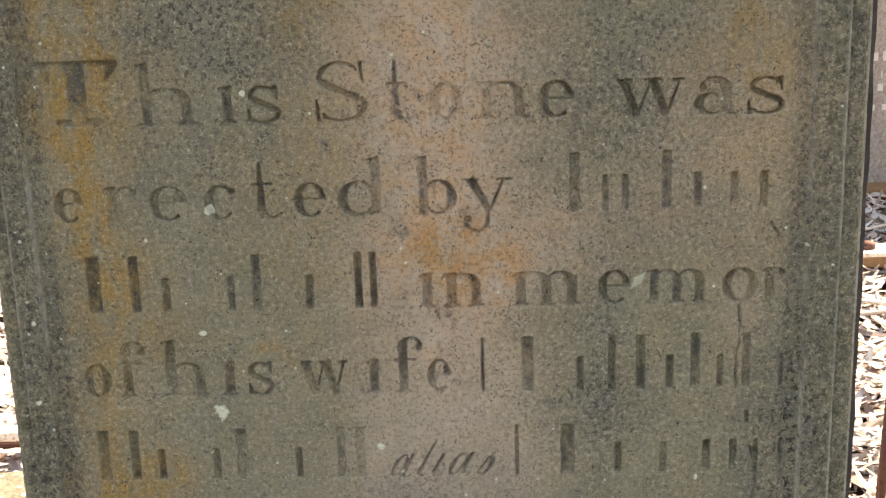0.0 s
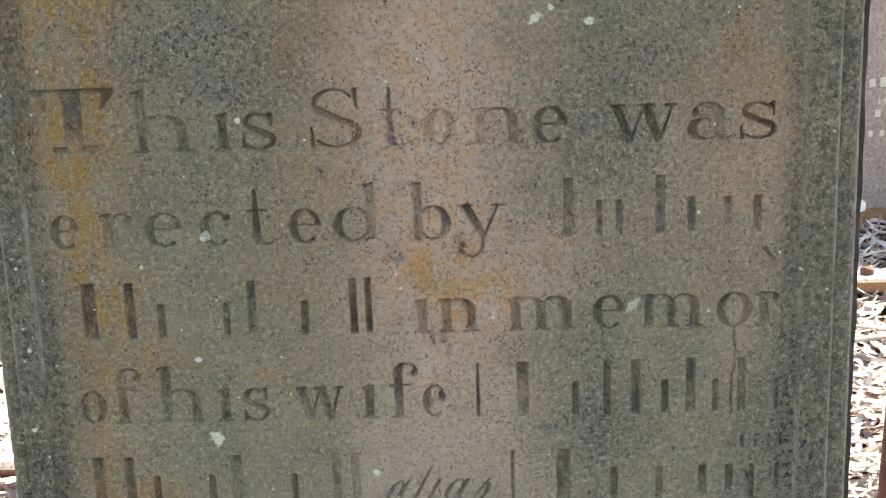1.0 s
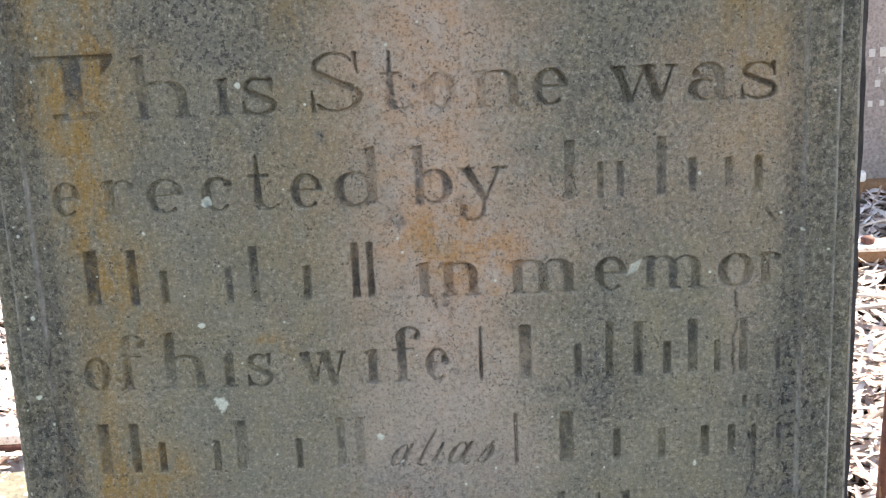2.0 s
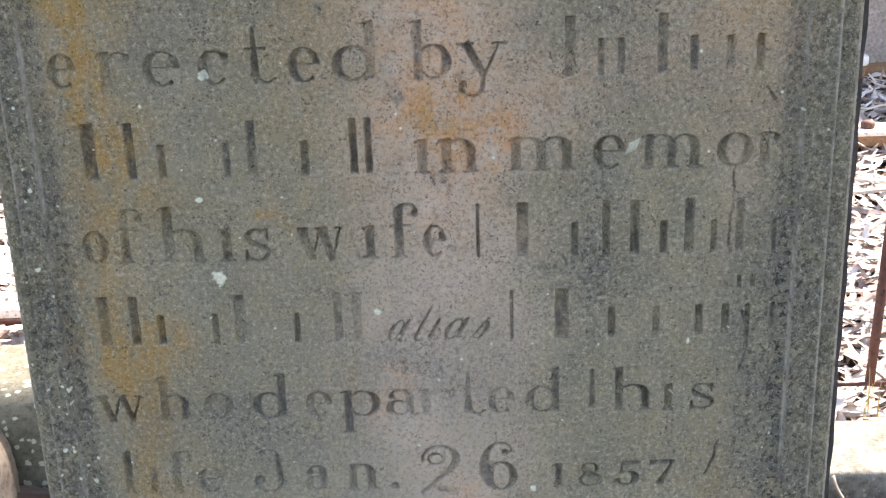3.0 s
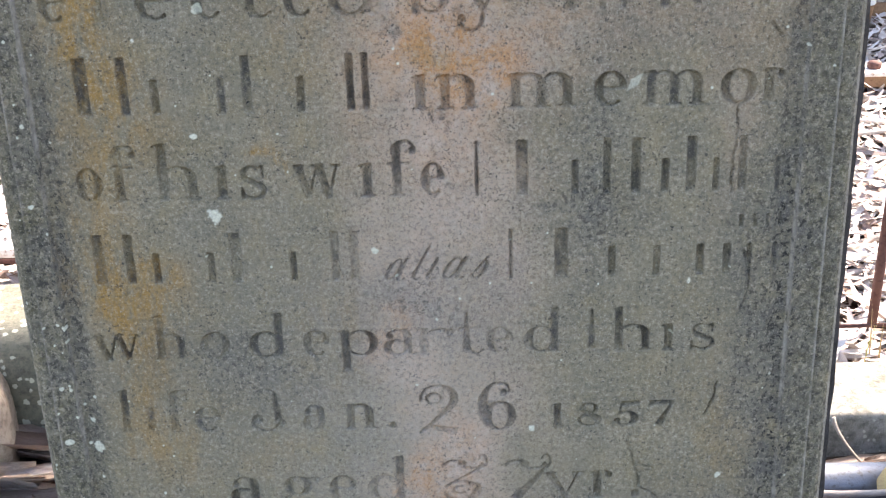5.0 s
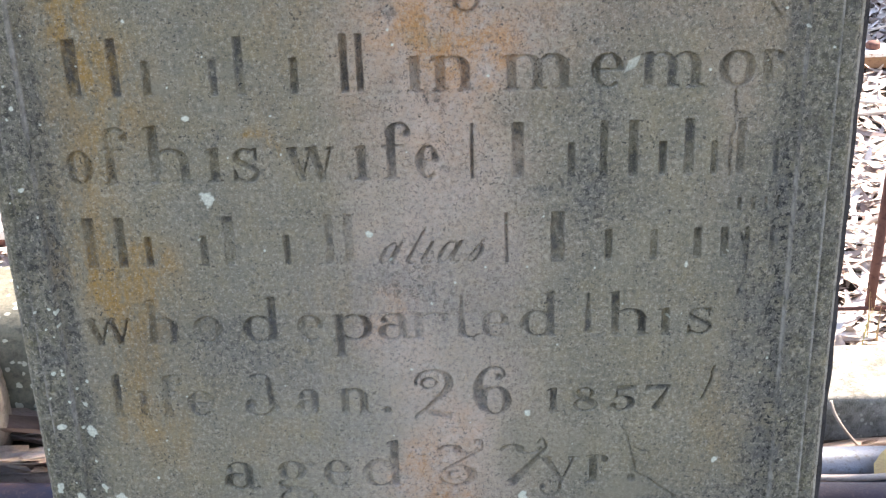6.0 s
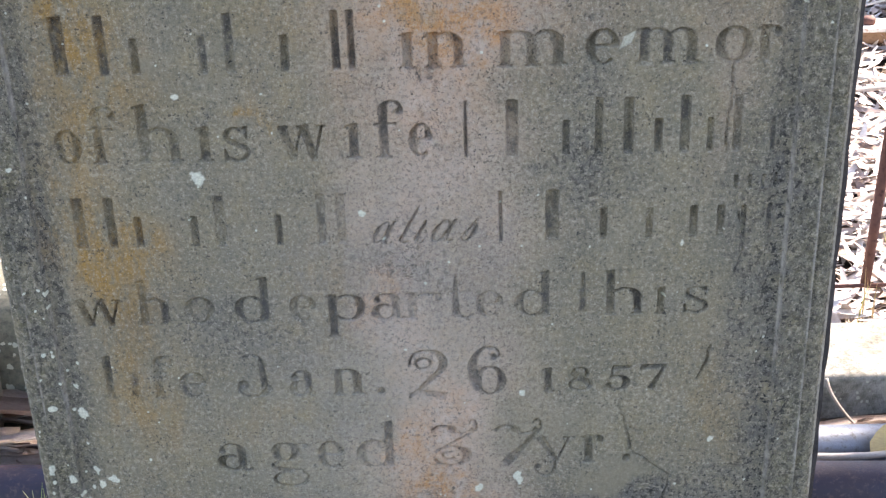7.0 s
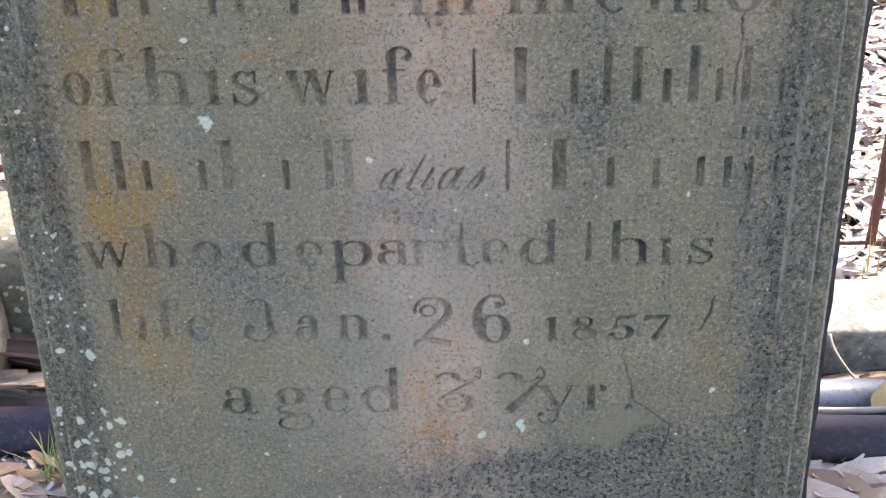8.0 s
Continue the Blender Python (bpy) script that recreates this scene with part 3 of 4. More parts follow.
def make_headstone():
    fx, fz = gx[None, :], gz[:, None]
    fine = gz >= 0
    fine &= gz < FINE_TOP - 1e-6
    rows = np.nonzero(fine)[0]
    # weather has gnawed the letters' edges
    gnaw = smooth_noise(CH, CW, 4.5, 15) - 0.5 + 0.5 * (smooth_noise(CH, CW, 14, 16) - 0.5)
    worn_cut = np.where(blur(cut, 1) + 0.5 * gnaw > 0.40, np.maximum(cut, 0.75 * (blur(cut, 2) > 0.3)), 0).astype(np.float32)
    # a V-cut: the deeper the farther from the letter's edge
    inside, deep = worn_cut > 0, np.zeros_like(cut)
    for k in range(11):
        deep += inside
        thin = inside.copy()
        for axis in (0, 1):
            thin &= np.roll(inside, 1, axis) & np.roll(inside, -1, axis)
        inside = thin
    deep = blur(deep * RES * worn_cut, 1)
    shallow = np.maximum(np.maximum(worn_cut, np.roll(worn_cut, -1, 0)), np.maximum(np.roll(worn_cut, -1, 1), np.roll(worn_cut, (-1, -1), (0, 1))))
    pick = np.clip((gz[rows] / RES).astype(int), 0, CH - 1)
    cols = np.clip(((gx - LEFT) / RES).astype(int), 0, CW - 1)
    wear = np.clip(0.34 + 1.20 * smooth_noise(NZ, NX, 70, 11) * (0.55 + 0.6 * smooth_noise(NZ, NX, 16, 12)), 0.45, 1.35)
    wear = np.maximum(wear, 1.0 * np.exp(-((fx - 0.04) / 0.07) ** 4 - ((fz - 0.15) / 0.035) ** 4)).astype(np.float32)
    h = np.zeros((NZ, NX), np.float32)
    cut_grime_shade = np.zeros((NZ, NX), np.float32)
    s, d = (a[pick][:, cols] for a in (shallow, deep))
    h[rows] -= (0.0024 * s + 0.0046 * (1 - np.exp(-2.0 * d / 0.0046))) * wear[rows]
    # painted grime and shade: patchy, darker where the cut is deeper
    cut_grime_shade[rows] = np.clip(0.40 * s + 420 * d, 0, 1) * np.clip(smooth_noise(NZ, NX, 40, 13)[rows] * 3.0 - 1.25 + 1.1 * (smooth_noise(NZ, NX, 7, 14)[rows] - 0.5), 0.0, 0.74)
    right, left = RIGHT - fx + 0 * fz, fx - LEFT + 0 * fz
    h += side_profile(right, 0.016, 0.040, 0.058) + side_profile(left, 0.0130, 0.0325, 0.050)
    h += 0.0012 * (smooth_noise(NZ, NX, 160, 21) - 0.5) + 0.0005 * (smooth_noise(NZ, NX, 24, 22) - 0.5)
    grit = smooth_noise(NZ, NX, 2.2, 23)
    pits = np.clip(smooth_noise(NZ, NX, 3.6, 24) - 0.80, 0, 1) * 5
    border = np.clip(1 - np.minimum(right / 0.065, left / 0.055), 0, 1)
    worn = np.clip(smooth_noise(NZ, NX, 55, 25) * 1.6 - 0.6, 0, 1)
    h += 0.00026 * (grit - 0.5) - 0.0014 * pits * np.clip(0.15 + 0.9 * border + 0.5 * worn, 0, 1)
    chipped = np.clip(smooth_noise(NZ, NX, 14, 26) - 0.62, 0, 1) * np.clip(1 - np.minimum(right, left) / 0.02, 0, 1)
    h -= 0.003 * chipped
    h[gz > FINE_TOP - 1e-6] = h[rows[-1]][None, :]

    # stains, each with a shape of its own; dark also holds painted cove shade
    wx = fx + 0.034 * (smooth_noise(NZ, NX, 60, 31) - 0.5) + 0.014 * (smooth_noise(NZ, NX, 14, 32) - 0.5)
    wz = fz + 0.050 * (smooth_noise(NZ, NX, 60, 33) - 0.5) + 0.016 * (smooth_noise(NZ, NX, 14, 34) - 0.5)

    def blotch(x, z, rx, rz, k=1.0):
        return k * np.exp(-((wx - x) / rx) ** 2 - ((wz - z) / rz) ** 2)

    rust = 1.0 * np.exp(-((wx - 0.005) / 0.062) ** 2) * np.clip(0.5 + 0.8 * smooth_noise(NZ, NX, 90, 41), 0, 1)
    rust = rust + blotch(0.015, 0.505, 0.035, 0.030, 0.9) + blotch(0.0, 0.15, 0.025, 0.05, 0.5) + blotch(-0.034, 0.152, 0.012, 0.030, 0.7) + blotch(0.012, 0.100, 0.026, 0.014, 0.8) + blotch(-0.035, 0.29, 0.02, 0.012, 0.6) + blotch(0.23, 0.60, 0.07, 0.07, 0.45) + blotch(0.10, 0.53, 0.09, 0.04, 0.35) + blotch(-0.02, 0.62, 0.07, 0.06, 0.35) + blotch(0.225, 0.45, 0.015, 0.05, 0.3)
    ochre = blotch(-0.262, 0.70, 0.048, 0.095, 1.7) + blotch(-0.10, 0.60, 0.04, 0.16, 0.35) + blotch(0.24, 0.62, 0.04, 0.12, 0.4) + blotch(-0.262, 0.565, 0.030, 0.060, 0.75) + blotch(-0.255, 0.46, 0.05, 0.05, 0.5) + blotch(-0.255, 0.345, 0.038, 0.040, 0.95) + blotch(-0.235, 0.30, 0.028, 0.045, 0.8) + blotch(-0.262, 0.41, 0.026, 0.045, 0.35) + blotch(-0.238, 0.235, 0.016, 0.050, 0.30) + blotch(-0.250, 0.515, 0.03, 0.04, 0.5)
    ochre = ochre + blotch(-0.119, 0.43, 0.012, 0.008, 1.1) + blotch(-0.23, 0.20, 0.03, 0.06, 0.4) + blotch(0.0, 0.50, 0.02, 0.02, 0.5) + blotch(-0.08, 0.29, 0.04, 0.03, 0.3) + blotch(0.22, 0.67, 0.03, 0.05, 0.35) + blotch(-0.09, 0.70, 0.03, 0.02, 0.4) + blotch(0.225, 0.18, 0.035, 0.07, 0.28) + blotch(-0.14, 0.165, 0.03, 0.02, 0.3)
    dark = blotch(-0.17, 0.69, 0.07, 0.045, 0.8) + blotch(0.15, 0.68, 0.07, 0.05, 0.6) + blotch(0.12, 0.39, 0.040, 0.035, 0.6) + blotch(0.13, 0.44, 0.018, 0.05, 0.5) + blotch(-0.015, 0.31, 0.06, 0.035, 0.70)
    dark = dark + blotch(0.10, 0.050, 0.14, 0.038, 1.6) + blotch(-0.15, 0.262, 0.07, 0.035, 0.70) + blotch(0.255, 0.26, 0.025, 0.20, 0.75) + blotch(0.20, 0.09, 0.06, 0.04, 0.55) + blotch(-0.29, 0.35, 0.02, 0.20, 0.35) + blotch(-0.17, 0.58, 0.05, 0.05, 0.4) + blotch(0.14, 0.61, 0.05, 0.04, 0.5) + blotch(0.16, 0.53, 0.07, 0.03, 0.3)
    # borders darker all over, their pits darker again
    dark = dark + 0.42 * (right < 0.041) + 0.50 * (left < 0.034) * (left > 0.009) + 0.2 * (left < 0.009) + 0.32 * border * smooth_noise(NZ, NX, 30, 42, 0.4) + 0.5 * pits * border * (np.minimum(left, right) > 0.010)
    for x, z, rad in ((0.013, 0.462, 0.006), (-0.028, 0.463, 0.005), (0.0, 0.455, 0.006), (-0.096, 0.606, 0.004), (-0.014, 0.634, 0.005), (0.02, 0.42, 0.005), (0.027, 0.545, 0.006), (-0.03, 0.53, 0.005), (-0.149, 0.435, 0.004), (0.068, 0.60, 0.004)):
        dark = dark + blotch(x, z, rad, rad, 0.9)
    # shade of both coves painted in as dark strips
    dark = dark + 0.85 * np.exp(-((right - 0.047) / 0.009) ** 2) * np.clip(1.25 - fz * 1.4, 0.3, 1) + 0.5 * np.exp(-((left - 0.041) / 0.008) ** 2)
    moss = 0.7 * ((right > 0.015) & (right < 0.041)) + 0.7 * (left < 0.0325) + 0.5 * (right < 0.015) + np.clip(border * 0.6, 0, 0.5) * smooth_noise(NZ, NX, 40, 43, 0.4) + 0.25 * smooth_noise(NZ, NX, 80, 44)

    lichen = np.zeros((NZ, NX), np.float32)
    ragged = 0.9 * (smooth_noise(NZ, NX, 5, 51) - 0.5) + 0.5 * (smooth_noise(NZ, NX, 2.5, 52) - 0.5)

    def spot(x, z, rad, squash=1.0):
        i0, i1 = np.searchsorted(gx, (x - 2.5 * rad, x + 2.5 * rad))
        j0, j1 = np.searchsorted(gz, (z - 2.5 * rad, z + 2.5 * rad))
        q = np.sqrt(((gx[None, i0:i1] - x) / squash) ** 2 + (gz[j0:j1, None] - z) ** 2) / rad + ragged[j0:j1, i0:i1] * 0.85
        lichen[j0:j1, i0:i1] = np.maximum(lichen[j0:j1, i0:i1], np.clip((1.05 - q) * 4, 0, 1))

    spot(-0.173, 0.393, 0.0060)
    spot(0.079, 0.704, 0.0045)
    spot(0.118, 0.701, 0.0040)
    spot(0.090, 0.712, 0.0022)
    spot(-0.181, 0.457, 0.0026)
    spot(-0.050, 0.360, 0.0028)
    spot(0.067, 0.114, 0.0055, 0.7)
    spot(0.034, 0.105, 0.0036)
    spot(0.227, 0.148, 0.0030)
    spot(0.195, 0.327, 0.0030, 0.5)
    spot(-0.138, 0.639, 0.0024)
    spot(-0.169, 0.553, 0.0038)
    spot(-0.292, 0.214, 0.0028)
    spot(0.071, 0.197, 0.0032)
    r2 = random.Random(5)
    for _ in range(64):                            # pale crusts gather at the foot and along one border
        x, z = LEFT + 0.008 + abs(r2.gauss(0, 0.048)), 0.02 + abs(r2.gauss(0, 0.062))
        spot(x, z, r2.choice((0.0014, 0.002, 0.0028, 0.0036, 0.0044)), r2.uniform(0.7, 1.3))
    for _ in range(26):
        spot(LEFT + r2.uniform(0.004, 0.05), r2.uniform(0.12, 0.5), r2.choice((0.0010, 0.0013, 0.0018)))
    for _ in range(110):
        spot(r2.uniform(LEFT, RIGHT), r2.uniform(0, FINE_TOP), r2.choice((0.0007, 0.0009, 0.0012)))
    h += 0.0005 * lichen

    # a smooth mortar repair, edges rubbed pale, and highlights painted in
    plain = np.clip(blotch(0.155, 0.112, 0.040, 0.026, 2.2) - 0.5, 0, 1) + np.clip(blotch(0.095, 0.165, 0.05, 0.02, 1.4) - 0.6, 0, 0.5) + np.clip(blotch(-0.205, 0.478, 0.018, 0.010, 1.6) - 0.5, 0, 1)
    arris = np.zeros((NZ, NX), np.float32)
    hot = np.clip(0.12 + 0.38 * np.clip((wz - 0.40) / 0.12, 0, 1) + blotch(0.015, 0.505, 0.035, 0.035, 0.9) + blotch(0.0, 0.14, 0.03, 0.06, 0.45) + blotch(-0.034, 0.152, 0.012, 0.030, 0.9) + blotch(0.012, 0.100, 0.026, 0.014, 0.9) + blotch(-0.035, 0.29, 0.02, 0.012, 0.6), 0, 1)
    for dist, at in ((right, 0.016), (right, 0.040), (left, 0.0130), (left, 0.0325)):
        arris = np.maximum(arris, np.exp(-((dist - at - 0.0006) / 0.0011) ** 2))
    # a pale highlight painted round the letter cuts
    rim_highlight = np.zeros((NZ, NX), np.float32)
    rim_highlight[rows] = np.clip(blur(worn_cut, 3)[pick][:, cols] * 1.6 - 1.6 * s, 0, 1)
    arris = np.maximum(arris, 0.5 * rim_highlight)
    bleach = blotch(-0.085, 0.21, 0.10, 0.13, 0.28) + blotch(0.0, 0.28, 0.07, 0.16, 0.30)
    # the chamfer's catch of light is painted too, stronger on the right
    arris = np.maximum(arris * np.clip(smooth_noise(NZ, NX, 40, 61) * 1.8 - 0.2, 0, 1), (right < 0.0020) * 0.7 + (left < 0.0015) * 0.3 + bleach)

    # a tiny leaf of stone has flaked off beside the fifth word: a pale scar
    q = np.abs((fx - 0.149) * 0.75 - (fz - 0.489) * 0.66) / 0.0040 + np.abs((fx - 0.149) * 0.66 + (fz - 0.489) * 0.75) / 0.0105
    scar = np.clip((1.0 - q) * 4, 0, 1)
    h -= 0.0006 * scar
    lichen = np.maximum(lichen, 0.55 * scar)

    thing = tagged(new("headstone"), "weathered grey-brown sandstone headstone with worn carved lettering and moulded borders", "headstone")
    points = np.stack([np.broadcast_to(fx, h.shape), -h, np.broadcast_to(fz, h.shape)], -1).astype(np.float32)
    paint = {"stain_and_shade": (rust, ochre, dark), "growth_and_cut_shade": (lichen, moss, cut_grime_shade), "wear": (plain, arris, hot)}
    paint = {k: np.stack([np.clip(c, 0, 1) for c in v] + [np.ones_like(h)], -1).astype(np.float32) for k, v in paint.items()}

    def sheet(name, verts, quads, colours, label, smooth, material=STONE):
        me = bpy.data.meshes.new(name)
        me.vertices.add(len(verts))
        me.vertices.foreach_set("co", verts.astype(np.float32).reshape(-1))
        me.loops.add(quads.size)
        me.loops.foreach_set("vertex_index", quads.astype(np.int32).reshape(-1))
        me.polygons.add(len(quads))
        me.polygons.foreach_set("loop_start", (np.arange(len(quads)) * 4).astype(np.int32))
        me.polygons.foreach_set("use_smooth", np.full(len(quads), smooth))
        me.update(calc_edges=True)
        for key, a in colours.items():
            me.attributes.new(key, "FLOAT_COLOR", "POINT").data.foreach_set("color", a.astype(np.float32).reshape(-1))
        me.materials.append(material)
        ob = new(name, me)
        ob.parent = thing
        return tagged(ob, label)

    i1, i2 = int(0.052 / STEP), NX - 1 - int(0.062 / STEP)
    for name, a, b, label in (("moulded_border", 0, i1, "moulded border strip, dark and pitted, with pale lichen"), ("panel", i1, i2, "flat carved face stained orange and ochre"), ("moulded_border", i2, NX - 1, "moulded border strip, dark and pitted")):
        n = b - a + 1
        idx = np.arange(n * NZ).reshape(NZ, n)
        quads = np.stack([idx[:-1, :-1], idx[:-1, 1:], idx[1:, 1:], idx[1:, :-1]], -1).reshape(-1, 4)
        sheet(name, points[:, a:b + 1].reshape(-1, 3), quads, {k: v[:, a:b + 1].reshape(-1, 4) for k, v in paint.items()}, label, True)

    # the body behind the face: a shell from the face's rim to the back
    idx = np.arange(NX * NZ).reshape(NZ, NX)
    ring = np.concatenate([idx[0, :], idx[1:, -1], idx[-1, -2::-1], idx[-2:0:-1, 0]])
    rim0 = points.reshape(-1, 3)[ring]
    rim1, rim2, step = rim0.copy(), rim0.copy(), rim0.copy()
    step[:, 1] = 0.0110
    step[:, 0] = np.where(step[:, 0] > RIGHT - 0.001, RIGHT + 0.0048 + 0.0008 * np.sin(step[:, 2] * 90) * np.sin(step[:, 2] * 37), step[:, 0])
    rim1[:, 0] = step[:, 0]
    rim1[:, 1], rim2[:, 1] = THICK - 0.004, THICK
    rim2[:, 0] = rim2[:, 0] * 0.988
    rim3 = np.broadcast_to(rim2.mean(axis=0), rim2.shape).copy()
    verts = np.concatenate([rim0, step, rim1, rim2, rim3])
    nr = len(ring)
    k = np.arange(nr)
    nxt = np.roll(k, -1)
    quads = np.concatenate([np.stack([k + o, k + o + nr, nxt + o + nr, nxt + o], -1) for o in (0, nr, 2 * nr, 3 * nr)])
    # sides and back are coloured far darker than the face
    sheet("body", verts, quads, {}, "rough near-black sides and back", False, DARK_SIDE)
    return thing


make_headstone()


# ---- kerb, blocks and pipes behind the headstone ----
def place(ob, x, y, z, rx=0, ry=0, rz=0):
    ob.matrix_basis = pose(x, y, z, rx, ry, rz)
    return ob


kerb = new("grave_kerb", mesh_of("grave_kerb", soft_box(1.7, 0.118, 0.095, 0.006, 40, 0.0022, 3.0), KERB))
tagged(place(kerb, 0.72, 0.311, -0.045, 0, 0, -1.0), "pale concrete grave kerb with a weathered rounded top", "kerb")
block = new("stone_block", mesh_of("stone_block", soft_box(0.62, 0.15, 0.205, 0.020, 24, 0.005, 9.0), BLOCK))
tagged(place(block, -0.50, 0.335, -0.04, 0, 0, 1.0), "dark stone kerb block spotted with pale lichen", "kerb stone")
rock = new("sandstone_chunk", mesh_of("sandstone_chunk", soft_box(0.20, 0.11, 0.13, 0.034, 6, 0.009, 5.0), SANDY))
tagged(place(rock, -0.550, 0.232, 0.004, 4, -8, 12), "rounded pinkish sandstone chunk beside the kerb block", "rock")

pipe = new("iron_pipe", mesh_of("iron_pipe", tube([(-1.3 + 0.1 * i, 0.0, 0.0012 * math.sin(i)) for i in range(25)], [0.0265] * 25, 24), DARK_PIPE))
tagged(place(pipe, 0.0, 0.109, 0.0250, 0, 0, -2.2), "dark purplish painted iron pipe lying on the ground", "pipe")
galv = new("galvanised_pipe", mesh_of("galvanised_pipe", tube([(0.1 * i, 0.0, 0.0) for i in range(14)], [0.021] * 14, 24), GALV))
tagged(place(galv, 0.02, 0.176, 0.021, 0, 0, -0.8), "grey galvanised steel pipe lying against the kerb", "pipe")


# ---- iron fence ----
def make_fence(x0, x1, y, z, name, label, stakes, rail_r):
    fence = tagged(new(name), label, "fence")
    place(fence, 0, y, 0)
    part("bottom_rail", tube([(x0, 0, z), ((x0 + x1) / 2, 0, z + 0.003), (x1, 0, z)], [rail_r] * 3, 8), RUST, fence)
    for x, lean, foot in stakes:                    # a broken stake ends at the rail
        part("stake", tube([(x + lean * k * 0.1, 0.004, foot + (z + 0.6 - foot) * k / 7) for k in range(8)], [0.0062] * 8, 8), RUST, fence)
    return fence


make_fence(0.25, 1.6, 0.455, 0.053, "iron_fence", "thin rusty red-brown iron fence behind the kerb", ((0.506, 0.032, 0.052), (0.86, 0.006, -0.05), (1.2, -0.004, -0.05)), 0.0026)


def make_far_rail():
    rail = tagged(new("iron_rail"), "rusty ochre flat iron rail with a domed bolt", "rail")
    place(rail, 0.861, 1.60, 0)
    # one rail in two colours: top painted as sunlit, front left brown
    part("flat_bar", soft_box(1.1, 0.075, 0.009, 0.002, 0), SUNLIT_TOP_IRON, rail, "flat bar coloured pale for the rail's sunlit top").matrix_basis = pose(0.33, 0, 0.053)
    part("edge_bar", soft_box(1.1, 0.060, 0.024, 0.003, 0), OCHRE_IRON, rail, "ochre rusted edge bar").matrix_basis = pose(0.33, -0.003, 0.0295)
    part("bolt", turned([(0.0135, 0), (0.0145, 0.003), (0.0145, 0.010), (0.011, 0.014), (0.004, 0.016)]), RUST, rail, "red-brown domed bolt head").matrix_basis = pose(0.0, 0, 0.062)
    part("lower_bar", soft_box(1.1, 0.045, 0.040, 0.003, 0), RUST, rail).matrix_basis = pose(0.33, 0.012, -0.006)
    return rail


make_far_rail()
left_rail = tagged(new("iron_rail"), "dark flat iron rail, its sunlit top edge put in as pale colour", "rail")
place(left_rail, -0.66, 0.76, 0)
# sunlit top and dark underside are given by two colours
part("flat_bar", soft_box(0.9, 0.030, 0.014, 0.002, 0), SUNLIT_TOP_IRON, left_rail).matrix_basis = pose(-0.10, 0, 0.052)
part("lower_bar", tube([(-0.55, -0.008, 0.046), (0.35, -0.008, 0.046)], [0.006] * 2, 8), RUST, left_rail)


# ---- the grave farther back ----
def make_far_headstone():
    stone = tagged(new("far_headstone"), "grey-pink headstone with white painted letters", "headstone")
    place(stone, 1.42, 2.34, 0)
    part("slab", soft_box(0.78, 0.09, 1.0, 0.006, 8, 0.001, 2.0), FAR_STONE, stone)
    part("base", soft_box(0.92, 0.13, 0.055, 0.012, 6, 0.003, 4.0), OCHRE_IRON, stone, "rust-stained stone base").matrix_basis = pose(0, -0.03, -0.01)
    cu = bpy.data.curves.new("number", "FONT")
    cu.body, cu.size, cu.extrude = "14", 0.026, 0.0008
    t = new("number", cu)
    bpy.context.view_layer.update()
    me = bpy.data.meshes.new_from_object(t)
    bpy.data.objects.remove(t)
    me.materials.append(INLAY)
    num = new("number", me)
    num.parent = stone
    tagged(num, "white painted number").matrix_basis = pose(-0.322, -0.0475, 0.318, 90, 0, 0)
    for x, z, w, h in ((-0.318, 0.285, 0.014, 0.018), (-0.29, 0.283, 0.004, 0.004), (-0.335, 0.235, 0.012, 0.015), (-0.305, 0.236, 0.012, 0.015), (-0.335, 0.362, 0.016, 0.020), (-0.300, 0.362, 0.030, 0.024)):
        part("letter_bar", soft_box(w, 0.002, h, 0.0006, 0), INLAY, stone).matrix_basis = pose(x, -0.047, z)
    return stone


make_far_headstone()
vase = tagged(new("grave_vase"), "small dark tapered grave vase with a white rim", "vase")
place(vase, 1.028, 2.20, -0.004)
part("body", turned([(0.008, 0), (0.010, 0.012), (0.016, 0.05), (0.020, 0.068)]), OCHRE_IRON, vase)
part("rim", turned([(0.0205, 0.067), (0.0225, 0.070), (0.0225, 0.086), (0.019, 0.091), (0.014, 0.090)]), WHITE, vase, "white glazed rim")


# ---- leaf litter ----
def add_leaf(bm, m, length, width, curl, fold, segs=4):
    rows = []
    for i in range(segs + 1):
        f = i / segs
        w = width * 0.5 * math.sin(math.pi * (0.06 + 0.90 * f) ** 0.8)
        bend = curl * (f - 0.5) ** 2 * length * 4
        sway = 0.16 * length * math.sin(f * 2.6)
        rows.append([bm.verts.new(m @ Vector((length * (f - 0.5), sway + s * w, bend + abs(s) * fold * w))) for s in (-1, 0, 1)])
    for a, b in zip(rows, rows[1:]):
        for k in (0, 1):
            bm.faces.new((a[k], b[k], b[k + 1], a[k + 1]))


def scatter(name, label, category, material, areas, count, lengths, widths, seed, lift, segs=4, group=""):
    r = random.Random(seed)
    bm = bmesh.new()
    for _ in range(count):
        if areas:
            x0, x1, y0, y1 = areas[r.randrange(len(areas))]
            x, y = r.uniform(x0, x1), r.uniform(y0, y1)
        else:                                      # strewn widely, thinning outwards
            x, y = r.gauss(0, 1.9), r.gauss(0.7, 1.9)
            if -0.14 < y < 0.40 and abs(x) < 1.6:
                continue
        m = pose(x, y, max(ground_height(x, y), -0.004) + r.uniform(0.002, lift), r.gauss(0, 16), r.gauss(0, 10), r.uniform(0, 360))
        add_leaf(bm, m, r.uniform(*lengths), r.uniform(*widths), r.uniform(-0.05, 0.22), r.uniform(-0.1, 0.35), segs)
    return tagged(new(name, mesh_of(name, bm, material)), label, category, group, "stuff")


